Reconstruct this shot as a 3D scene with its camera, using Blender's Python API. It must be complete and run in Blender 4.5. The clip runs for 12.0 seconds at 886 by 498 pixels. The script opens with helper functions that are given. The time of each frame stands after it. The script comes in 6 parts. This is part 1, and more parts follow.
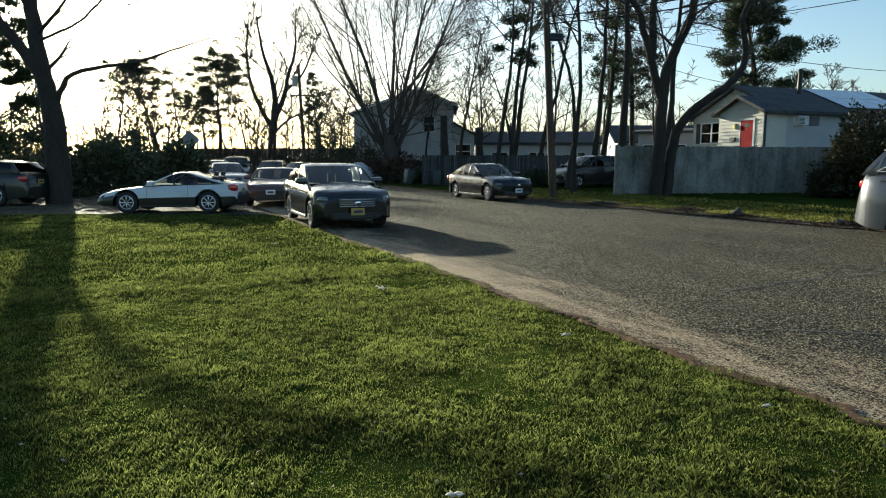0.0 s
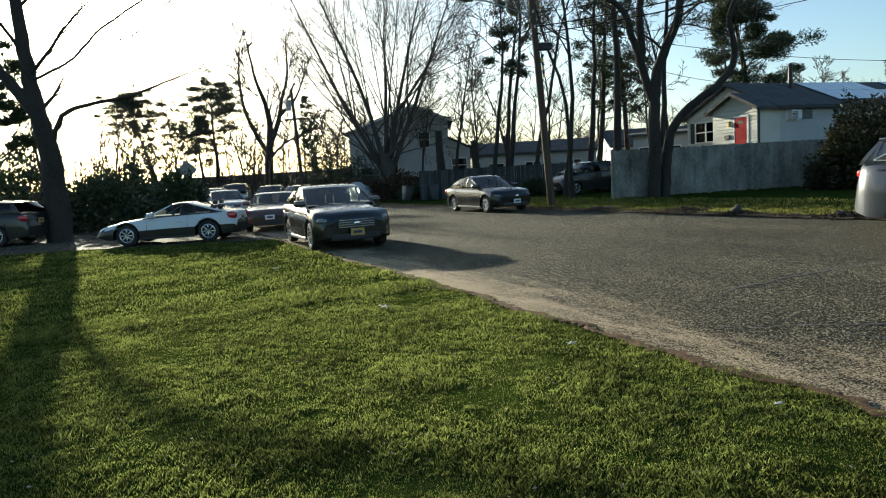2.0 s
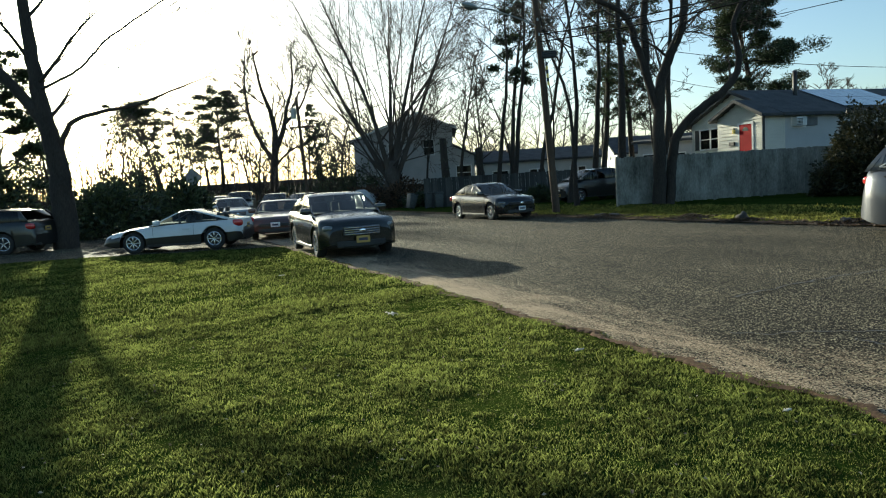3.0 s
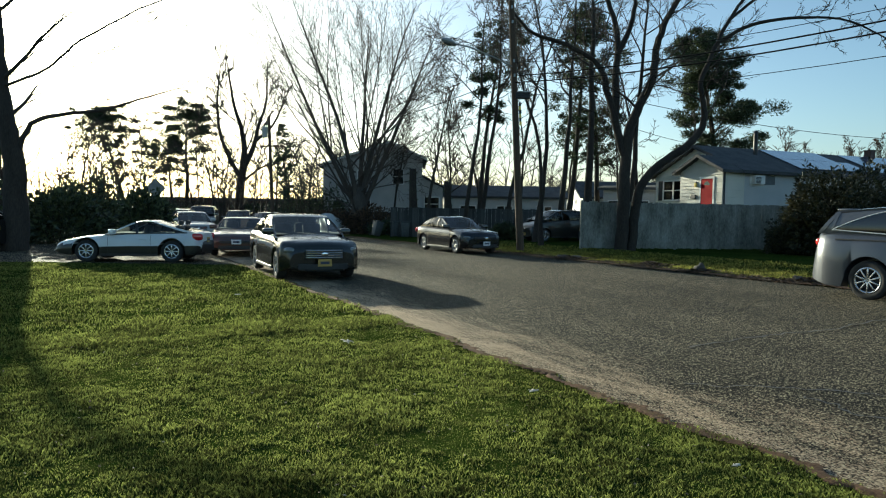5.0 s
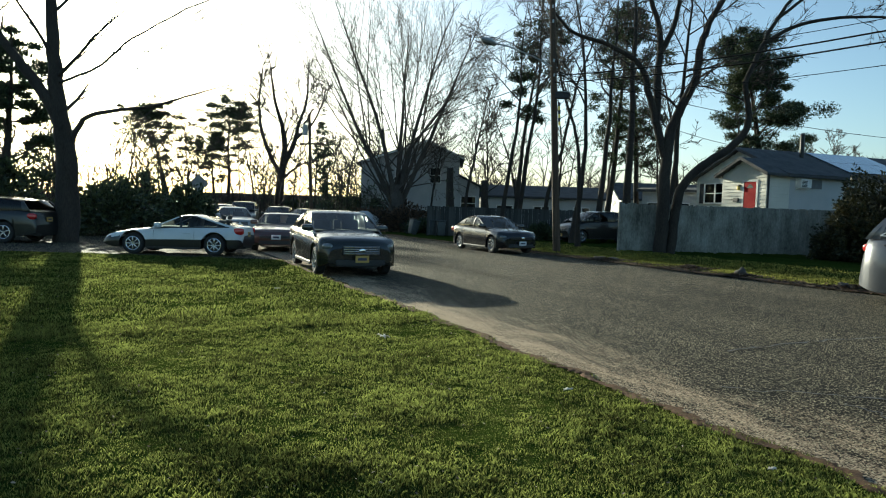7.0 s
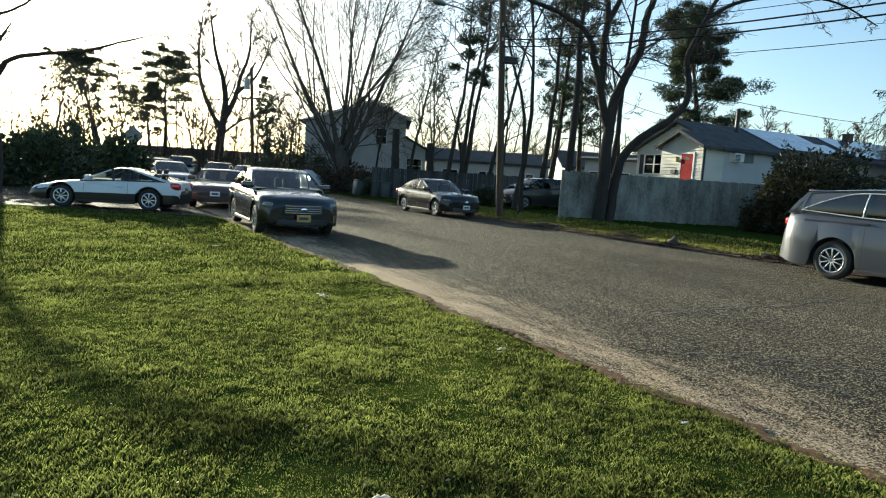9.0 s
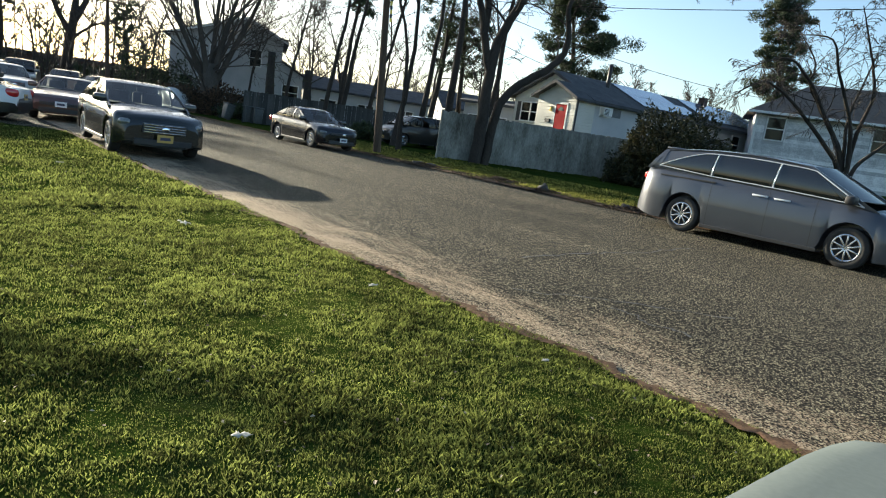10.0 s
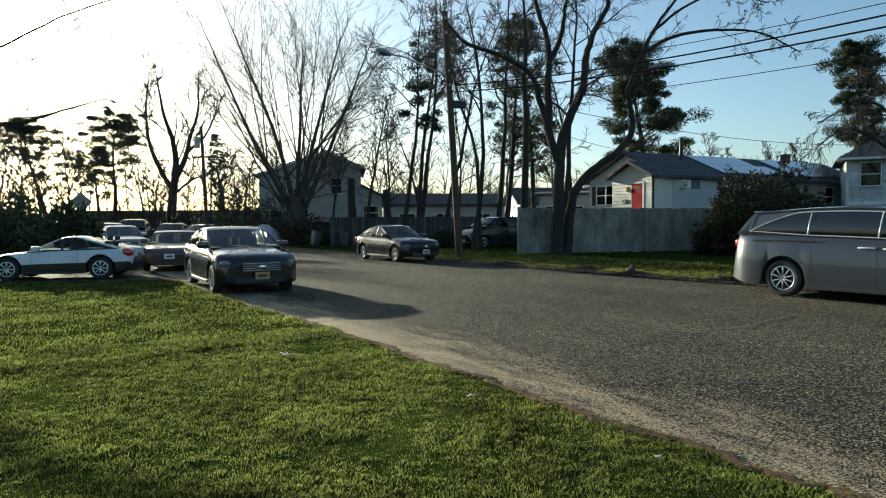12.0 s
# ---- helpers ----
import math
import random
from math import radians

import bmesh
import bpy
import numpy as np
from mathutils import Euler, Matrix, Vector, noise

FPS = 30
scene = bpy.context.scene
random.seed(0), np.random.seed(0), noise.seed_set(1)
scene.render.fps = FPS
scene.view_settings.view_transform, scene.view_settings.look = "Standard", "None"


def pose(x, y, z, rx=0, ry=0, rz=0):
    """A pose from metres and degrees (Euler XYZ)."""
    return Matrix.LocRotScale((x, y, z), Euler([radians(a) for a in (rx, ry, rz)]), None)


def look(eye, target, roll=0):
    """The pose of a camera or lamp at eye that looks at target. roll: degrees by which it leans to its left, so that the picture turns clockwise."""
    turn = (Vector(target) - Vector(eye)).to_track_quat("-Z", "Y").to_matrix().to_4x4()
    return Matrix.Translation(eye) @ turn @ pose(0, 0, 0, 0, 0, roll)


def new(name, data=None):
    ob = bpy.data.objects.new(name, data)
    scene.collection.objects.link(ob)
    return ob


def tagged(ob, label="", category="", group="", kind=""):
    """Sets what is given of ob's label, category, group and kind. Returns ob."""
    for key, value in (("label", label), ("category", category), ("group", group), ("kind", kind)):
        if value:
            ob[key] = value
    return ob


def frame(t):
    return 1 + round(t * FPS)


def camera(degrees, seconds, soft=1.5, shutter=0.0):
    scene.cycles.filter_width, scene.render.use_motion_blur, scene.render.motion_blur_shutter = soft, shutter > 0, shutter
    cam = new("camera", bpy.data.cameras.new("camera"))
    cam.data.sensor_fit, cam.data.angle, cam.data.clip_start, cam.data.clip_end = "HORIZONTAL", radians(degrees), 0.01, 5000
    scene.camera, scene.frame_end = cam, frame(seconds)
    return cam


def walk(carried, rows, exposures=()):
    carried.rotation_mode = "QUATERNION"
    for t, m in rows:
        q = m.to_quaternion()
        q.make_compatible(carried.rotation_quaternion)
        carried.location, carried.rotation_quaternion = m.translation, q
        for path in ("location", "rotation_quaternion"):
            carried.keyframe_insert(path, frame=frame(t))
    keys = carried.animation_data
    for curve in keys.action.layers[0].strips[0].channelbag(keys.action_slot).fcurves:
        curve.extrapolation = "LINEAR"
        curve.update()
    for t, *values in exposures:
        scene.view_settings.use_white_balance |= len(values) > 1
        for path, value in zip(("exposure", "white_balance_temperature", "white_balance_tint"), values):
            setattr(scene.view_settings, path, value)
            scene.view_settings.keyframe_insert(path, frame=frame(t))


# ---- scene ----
cam = camera(68.4, 12.0, soft=1.1)
PATH = [
    (0, (-0.007, -0.027, 1.509), (-0.005, 1.956, 1.245), -0.0),
    (0.5, (-0.025, -0.016, 1.494), (0.036, 1.96, 1.191), 1.7),
    (1, (0.022, 0.01, 1.476), (0.184, 1.968, 1.102), 2.8),
    (1.2, (-0.007, -0.059, 1.513), (0.241, 1.88, 1.091), 4.0),
    (1.5, (-0.055, 0.008, 1.508), (0.063, 1.99, 1.265), 1.0),
    (2, (0.009, -0.011, 1.514), (0.006, 1.977, 1.294), -3.4),
    (2.5, (-0.007, -0.031, 1.519), (0.007, 1.96, 1.325), -3.5),
    (3, (-0.014, -0.032, 1.515), (-0.029, 1.959, 1.318), -3.5),
    (3.5, (-0.019, -0.045, 1.524), (-0.054, 1.945, 1.321), -3.2),
    (3.7, (0.022, -0.017, 1.521), (0.068, 1.975, 1.351), -1.3),
    (5.5, (-0.02, 0.03, 1.51), (0.064, 2.026, 1.407), 1.4),
    (6, (-0.029, 0.027, 1.498), (0.019, 2.021, 1.363), 1.6),
    (6.5, (-0.027, 0.01, 1.506), (-0.017, 2.007, 1.393), 1.6),
    (6.7, (-0.021, -0.015, 1.501), (-0.031, 1.982, 1.393), 1.8),
    (8.3, (-0.036, -0.096, 1.496), (0.087, 1.881, 1.216), 4.8),
    (8.5, (0.039, -0.031, 1.481), (0.294, 1.918, 1.112), 6.2),
    (9, (0.017, -0.113, 1.494), (0.183, 1.868, 1.28), 3.7),
    (9.5, (0.014, -0.052, 1.47), (0.31, 1.897, 1.135), 7.4),
    (10, (0.027, -0.006, 1.462), (0.584, 1.88, 1.099), 8.3),
    (10.2, (-0.026, 0.026, 1.446), (0.424, 1.947, 1.121), 8.1),
    (10.5, (0.025, -0.034, 1.474), (0.291, 1.902, 1.046), 0.0),
    (11, (0.026, -0.058, 1.537), (0.293, 1.905, 1.262), -1.5),
    (11.5, (-0.004, -0.093, 1.548), (0.268, 1.88, 1.366), -3.0),
    (12, (0.026, -0.112, 1.545), (0.306, 1.867, 1.465), -0.3),
]
EXPOSURES = [(t, 1.10 + s, k + 400, tint - 1) for t, s, k, tint in (
    (0, 0.12, 5800, -1), (0.5, 0.25, 5800, -1), (1.0, 0.60, 5900, -1), (1.5, 0.66, 5950, 0), (2.0, 0.2, 5850, -1), (2.5, 0.12, 5800, -3), (3.5, 0.1, 5750, -4), (6.5, 0.02, 5700, -5), (8.5, 0.46, 5850, -4),
    (9.5, 0.5, 5950, 3), (10, 0.65, 6000, 5), (10.5, 0.72, 5950, 6), (11, 0.55, 5900, 4), (11.5, 0.25, 5850, 0), (12, 0.05, 5750, -3))]
walk(cam, [(t, look(eye, target, roll)) for t, eye, target, roll in PATH], EXPOSURES)

# ---- world and sun ----
SUN_EL, SUN_AZ = 11.5, -29.8          # degrees above the horizon, and from +y towards +x
world = bpy.data.worlds.new("world")
scene.world = world
world.use_nodes = True
wn = world.node_tree.nodes
sky = wn.new("ShaderNodeTexSky")
sky.sky_type = "NISHITA"
sky.sun_disc = False
sky.sun_elevation = radians(SUN_EL)
sky.sun_rotation = radians(SUN_AZ)
sky.air_density, sky.dust_density, sky.ozone_density = 0.85, 1.6, 1.8
world.node_tree.links.new(sky.outputs[0], wn["Background"].inputs[0])
wn["Background"].inputs[1].default_value = 0.092
sun = new("sun", bpy.data.lights.new("sun", "SUN"))
sun.data.energy, sun.data.angle, sun.data.color = 5.0, radians(0.55), (1.0, 0.88, 0.70)
sd = Vector((math.sin(radians(SUN_AZ)) * math.cos(radians(SUN_EL)), math.cos(radians(SUN_AZ)) * math.cos(radians(SUN_EL)), math.sin(radians(SUN_EL))))
sun.matrix_world = look(sd * 50, (0, 0, 0))


# ---- materials ----
def node_mat(name):
    m = bpy.data.materials.new(name)
    m.use_nodes = True
    return m, m.node_tree.nodes, m.node_tree.links, m.node_tree.nodes["Principled BSDF"]


def ramp(nodes, stops):
    r = nodes.new("ShaderNodeValToRGB")
    while len(r.color_ramp.elements) < len(stops):
        r.color_ramp.elements.new(0.5)
    for e, (p, c) in zip(r.color_ramp.elements, stops):
        e.position, e.color = p, (*c, 1)
    return r


def mat(name, c1, c2, scale=3.0, fine=40.0, rough=0.8, metal=0.0, bump=0.0, coat=0.0, spec=0.5, stretch=None, per_object=0.0, per_island=0.0):
    """Two tones mixed by coarse and fine noise, with relief of the fine one."""
    m, nodes, links, p = node_mat(name)
    co = nodes.new("ShaderNodeTexCoord")
    src = co.outputs["Object"]
    if stretch:
        mp = nodes.new("ShaderNodeMapping")
        mp.inputs["Scale"].default_value = stretch
        links.new(src, mp.inputs[0])
        src = mp.outputs[0]
    a, b = nodes.new("ShaderNodeTexNoise"), nodes.new("ShaderNodeTexNoise")
    a.inputs["Scale"].default_value, b.inputs["Scale"].default_value = scale, fine
    a.inputs["Detail"].default_value, b.inputs["Detail"].default_value = 4, 3
    links.new(src, a.inputs["Vector"])
    links.new(src, b.inputs["Vector"])
    mx = nodes.new("ShaderNodeMath")
    mx.operation = "MULTIPLY_ADD"
    links.new(b.outputs[0], mx.inputs[0])
    mx.inputs[1].default_value = 0.5
    half = nodes.new("ShaderNodeMath")
    half.operation = "MULTIPLY"
    links.new(a.outputs[0], half.inputs[0])
    half.inputs[1].default_value = 0.5
    links.new(half.outputs[0], mx.inputs[2])
    out = mx.outputs[0]
    if per_object or per_island:
        add = nodes.new("ShaderNodeMath")
        add.operation = "MULTIPLY_ADD"
        if per_object:
            rnd = nodes.new("ShaderNodeObjectInfo").outputs["Random"]
        else:
            rnd = nodes.new("ShaderNodeNewGeometry").outputs["Random Per Island"]
        sh = nodes.new("ShaderNodeMath")
        sh.operation = "SUBTRACT"
        links.new(rnd, sh.inputs[0])
        sh.inputs[1].default_value = 0.5
        links.new(sh.outputs[0], add.inputs[0])
        add.inputs[1].default_value = per_object or per_island
        links.new(out, add.inputs[2])
        out = add.outputs[0]
    r = ramp(nodes, [(0.32, c1), (0.68, c2)])
    links.new(out, r.inputs[0])
    links.new(r.outputs[0], p.inputs["Base Color"])
    p.inputs["Roughness"].default_value, p.inputs["Metallic"].default_value = rough, metal
    p.inputs["Coat Weight"].default_value, p.inputs["Coat Roughness"].default_value = coat, 0.04
    p.inputs["Specular IOR Level"].default_value = spec
    if bump:
        bp = nodes.new("ShaderNodeBump")
        bp.inputs["Strength"].default_value, bp.inputs["Distance"].default_value = min(1, bump), 0.02
        links.new(out, bp.inputs["Height"])
        links.new(bp.outputs[0], p.inputs["Normal"])
    return m


def paint(name, col, metal=0.35, rough=0.32):
    d = tuple(0.8 * v for v in col)
    return mat(name, d, col, 1.2, 260, rough, metal, 0.0, coat=0.7, spec=0.4)


def pane_mat(name, tint):
    m, nodes, links, p = node_mat(name)
    tr = nodes.new("ShaderNodeBsdfTransparent")
    tr.inputs[0].default_value = (*tint, 1)
    gl = nodes.new("ShaderNodeBsdfGlossy")
    gl.inputs["Roughness"].default_value = 0.03
    fr = nodes.new("ShaderNodeFresnel")
    fr.inputs[0].default_value = 1.5
    mx = nodes.new("ShaderNodeMixShader")
    links.new(fr.outputs[0], mx.inputs[0])
    links.new(tr.outputs[0], mx.inputs[1])
    links.new(gl.outputs[0], mx.inputs[2])
    links.new(mx.outputs[0], nodes["Material Output"].inputs[0])
    nodes.remove(p)
    return m


PANE_CAR = pane_mat("car_glass", (0.30, 0.36, 0.36))
PANE_VAN = mat("dark_tinted_glass", (0.010, 0.011, 0.013), (0.014, 0.015, 0.018), 4, 40, 0.06, coat=0.6)
PANE_TINT = pane_mat("privacy_glass", (0.05, 0.06, 0.07))
PANE_HOUSE = pane_mat("window_glass", (0.25, 0.28, 0.3))
BARK = mat("bark", (0.017, 0.013, 0.010), (0.058, 0.046, 0.036), 2.5, 30, 0.95, bump=0.9, stretch=(1, 1, 0.25))
BARK_PALE = mat("grey_bark", (0.040, 0.033, 0.027), (0.12, 0.10, 0.082), 2, 25, 0.95, bump=0.8, stretch=(1, 1, 0.3))
TWIG = mat("twig", (0.022, 0.017, 0.013), (0.070, 0.055, 0.043), 1, 12, 0.9)
NEEDLE = mat("pine_needles", (0.012, 0.022, 0.009), (0.042, 0.060, 0.022), 0.7, 6, 0.8, per_island=0.4)
LEAF = mat("evergreen_leaf", (0.010, 0.016, 0.006), (0.075, 0.066, 0.026), 1.1, 9, 0.5, per_island=0.5)
HEDGE = mat("hedge_leaf", (0.02, 0.032, 0.015), (0.07, 0.085, 0.03), 1.5, 9, 0.6, per_island=0.6)
POLE_WOOD = mat("weathered_pole", (0.045, 0.029, 0.019), (0.12, 0.080, 0.052), 3, 40, 0.9, bump=0.5, stretch=(4, 4, 0.3))


def fence_mat():
    """Old paint gone grey, with damp stains that run over the boards."""
    m, nodes, links, p = node_mat("weathered_grey_fence")
    geo = nodes.new("ShaderNodeNewGeometry")
    mp = nodes.new("ShaderNodeMapping")
    mp.inputs["Scale"].default_value = (1.0, 1.0, 0.45)
    links.new(geo.outputs["Position"], mp.inputs[0])
    stain, grain = nodes.new("ShaderNodeTexNoise"), nodes.new("ShaderNodeTexNoise")
    stain.inputs["Scale"].default_value, stain.inputs["Detail"].default_value, stain.inputs["Roughness"].default_value = 1.1, 7, 0.68
    grain.inputs["Scale"].default_value, grain.inputs["Detail"].default_value = 16, 4
    links.new(mp.outputs[0], stain.inputs["Vector"])
    links.new(mp.outputs[0], grain.inputs["Vector"])
    mx = nodes.new("ShaderNodeMath")
    mx.operation = "MULTIPLY_ADD"
    mx.inputs[1].default_value = 0.35
    sh = nodes.new("ShaderNodeMath")
    sh.operation = "MULTIPLY_ADD"
    sh.inputs[1].default_value = 0.07
    links.new(nodes.new("ShaderNodeObjectInfo").outputs["Random"], sh.inputs[0])
    links.new(stain.outputs[0], sh.inputs[2])
    links.new(grain.outputs[0], mx.inputs[0])
    links.new(sh.outputs[0], mx.inputs[2])
    r = ramp(nodes, [(0.48, (0.075, 0.071, 0.058)), (0.62, (0.165, 0.158, 0.135)), (0.76, (0.26, 0.25, 0.218)), (0.92, (0.38, 0.365, 0.32))])
    links.new(mx.outputs[0], r.inputs[0])
    links.new(r.outputs[0], p.inputs["Base Color"])
    p.inputs["Roughness"].default_value, p.inputs["Specular IOR Level"].default_value = 0.9, 0.2
    bp = nodes.new("ShaderNodeBump")
    bp.inputs["Strength"].default_value, bp.inputs["Distance"].default_value = 0.4, 0.01
    links.new(grain.outputs[0], bp.inputs["Height"])
    links.new(bp.outputs[0], p.inputs["Normal"])
    return m


FENCE_WOOD = fence_mat()
FENCE_DARK = mat("dark_fence", (0.030, 0.031, 0.029), (0.085, 0.083, 0.078), 2.0, 24, 0.9, bump=0.4, stretch=(3, 3, 0.35), per_object=0.3)
WHITE = mat("white_trim", (0.62, 0.62, 0.60), (0.78, 0.78, 0.76), 4, 60, 0.5)
BLACK = mat("black_plastic", (0.012, 0.012, 0.013), (0.03, 0.03, 0.032), 6, 80, 0.5)
RUBBER = mat("tyre_rubber", (0.012, 0.012, 0.012), (0.035, 0.034, 0.032), 8, 90, 0.85, bump=0.3)
ALLOY = mat("alloy", (0.45, 0.45, 0.46), (0.62, 0.62, 0.63), 6, 80, 0.25, 0.9)
CHROME = mat("chrome", (0.65, 0.66, 0.67), (0.8, 0.8, 0.8), 6, 60, 0.1, 1.0)
STEEL = mat("galvanised_steel", (0.24, 0.25, 0.25), (0.4, 0.41, 0.41), 4, 40, 0.45, 0.6)
WIRE = mat("cable_sheath", (0.01, 0.01, 0.01), (0.02, 0.02, 0.02), 3, 30, 0.9, spec=0.1)
LAMP_CLEAR = mat("lamp_lens", (0.08, 0.085, 0.085), (0.24, 0.25, 0.25), 8, 60, 0.08, 0.3, coat=1.0)
LAMP_RED = mat("red_lens", (0.35, 0.01, 0.012), (0.6, 0.03, 0.03), 8, 60, 0.12, coat=1.0)
PLATE_Y = mat("yellow_plate", (0.40, 0.25, 0.06), (0.52, 0.34, 0.09), 6, 50, 0.5)
PLATE_W = mat("white_plate", (0.6, 0.6, 0.6), (0.78, 0.78, 0.78), 6, 50, 0.5)
INK = mat("plate_ink", (0.03, 0.03, 0.06), (0.06, 0.06, 0.1), 6, 50, 0.6)
CABIN = mat("car_interior", (0.03, 0.03, 0.03), (0.08, 0.075, 0.07), 5, 60, 0.85)
ROOF_DARK = mat("asphalt_shingle", (0.035, 0.036, 0.04), (0.10, 0.10, 0.105), 1.5, 14, 0.95, bump=0.4)
ROOF_BROWN = mat("brown_shingle", (0.07, 0.055, 0.045), (0.16, 0.13, 0.11), 1.5, 14, 0.95, bump=0.4)
SOLAR = mat("solar_panel", (0.10, 0.13, 0.19), (0.17, 0.21, 0.28), 1.0, 8, 0.16, 0.2, coat=1.0)
FILLER = mat("grey_filler", (0.10, 0.105, 0.11), (0.17, 0.175, 0.18), 3, 40, 0.7)
RED_DOOR = mat("red_door_paint", (0.28, 0.006, 0.010), (0.38, 0.012, 0.016), 3, 50, 0.8, spec=0.15)
BRICK_DARK = mat("dark_brick", (0.06, 0.04, 0.035), (0.15, 0.10, 0.085), 4, 18, 0.95, bump=0.4)
STONE = mat("stone", (0.035, 0.032, 0.028), (0.12, 0.105, 0.09), 6, 40, 0.95, bump=0.7)
PAPER = mat("pale_litter", (0.35, 0.34, 0.28), (0.6, 0.58, 0.5), 20, 120, 0.8)
LITTER = mat("dead_leaf", (0.022, 0.014, 0.009), (0.13, 0.08, 0.045), 12, 60, 0.9, per_island=0.6)
DRY = mat("dry_leaf", (0.14, 0.10, 0.06), (0.34, 0.29, 0.19), 20, 120, 0.8, per_island=0.6)
TARP = mat("pale_tarp", (0.42, 0.44, 0.46), (0.62, 0.63, 0.64), 2, 14, 0.5, bump=0.4)
SIGN_BACK = mat("sign_back", (0.16, 0.17, 0.17), (0.28, 0.28, 0.28), 4, 30, 0.5, 0.5)
STRIPE = mat("marker_yellow", (0.7, 0.5, 0.08), (0.85, 0.65, 0.15), 5, 40, 0.6)
BIN = mat("bin_plastic", (0.03, 0.035, 0.035), (0.07, 0.075, 0.075), 5, 40, 0.5)


def siding_mat(name, c1, c2, pitch):
    """Lapped boards: a stepped relief up the wall, with stains."""
    m = mat(name, c1, c2, 0.8, 18, 0.6)
    nodes, links = m.node_tree.nodes, m.node_tree.links
    p = nodes["Principled BSDF"]
    co = nodes.new("ShaderNodeTexCoord")
    sep = nodes.new("ShaderNodeSeparateXYZ")
    links.new(co.outputs["Object"], sep.inputs[0])
    dv, fr = nodes.new("ShaderNodeMath"), nodes.new("ShaderNodeMath")
    dv.operation, fr.operation = "DIVIDE", "FRACT"
    links.new(sep.outputs["Z"], dv.inputs[0])
    dv.inputs[1].default_value = pitch
    links.new(dv.outputs[0], fr.inputs[0])
    bp = nodes.new("ShaderNodeBump")
    bp.invert = True
    bp.inputs["Strength"].default_value, bp.inputs["Distance"].default_value = 1.0, 0.03
    links.new(fr.outputs[0], bp.inputs["Height"])
    links.new(bp.outputs[0], p.inputs["Normal"])
    return m


SIDING_CREAM = siding_mat("cream_siding", (0.50, 0.49, 0.42), (0.64, 0.62, 0.55), 0.2)
SIDING_WHITE = siding_mat("white_siding", (0.34, 0.34, 0.335), (0.50, 0.49, 0.48), 0.2)
CREAM = mat("cream_board", (0.50, 0.49, 0.42), (0.64, 0.62, 0.55), 0.8, 18, 0.6, per_object=0.2)
PALE_BOARD = mat("pale_board", (0.40, 0.40, 0.39), (0.86, 0.85, 0.83), 2.2, 14, 0.7, per_object=0.3)
STUCCO = mat("pale_wall", (0.40, 0.41, 0.42), (0.52, 0.52, 0.52), 0.9, 20, 0.85, bump=0.2)


def ground_mat():
    """Lawn soil: green turf with straw-coloured thatch and bare brown spots."""
    m, nodes, links, p = node_mat("lawn")
    co = nodes.new("ShaderNodeTexCoord")
    n1, n2, n3 = (nodes.new("ShaderNodeTexNoise") for _ in range(3))
    for n, s, d in ((n1, 0.55, 5), (n2, 9.0, 5), (n3, 70.0, 3)):
        n.inputs["Scale"].default_value, n.inputs["Detail"].default_value = s, d
        links.new(co.outputs["Object"], n.inputs["Vector"])
    add = nodes.new("ShaderNodeMath")
    add.operation = "MULTIPLY_ADD"
    links.new(n2.outputs[0], add.inputs[0])
    add.inputs[1].default_value = 0.6
    sc = nodes.new("ShaderNodeMath")
    sc.operation = "MULTIPLY"
    links.new(n1.outputs[0], sc.inputs[0])
    sc.inputs[1].default_value = 0.4
    links.new(sc.outputs[0], add.inputs[2])
    r = ramp(nodes, [(0.30, (0.016, 0.030, 0.006)), (0.48, (0.032, 0.055, 0.010)), (0.60, (0.055, 0.070, 0.016)), (0.74, (0.085, 0.075, 0.028))])
    links.new(add.outputs[0], r.inputs[0])
    mixc = nodes.new("ShaderNodeMix")
    mixc.data_type, mixc.blend_type = "RGBA", "MULTIPLY"
    mixc.inputs[0].default_value = 0.7
    r2 = ramp(nodes, [(0.3, (0.4, 0.4, 0.4)), (0.7, (1, 1, 1))])
    links.new(n3.outputs[0], r2.inputs[0])
    links.new(r.outputs[0], mixc.inputs[6])
    links.new(r2.outputs[0], mixc.inputs[7])
    links.new(mixc.outputs[2], p.inputs["Base Color"])
    p.inputs["Roughness"].default_value = 0.95
    p.inputs["Specular IOR Level"].default_value = 0.0
    bp = nodes.new("ShaderNodeBump")
    bp.inputs["Strength"].default_value, bp.inputs["Distance"].default_value = 0.35, 0.03
    links.new(n3.outputs[0], bp.inputs["Height"])
    links.new(bp.outputs[0], p.inputs["Normal"])
    return m


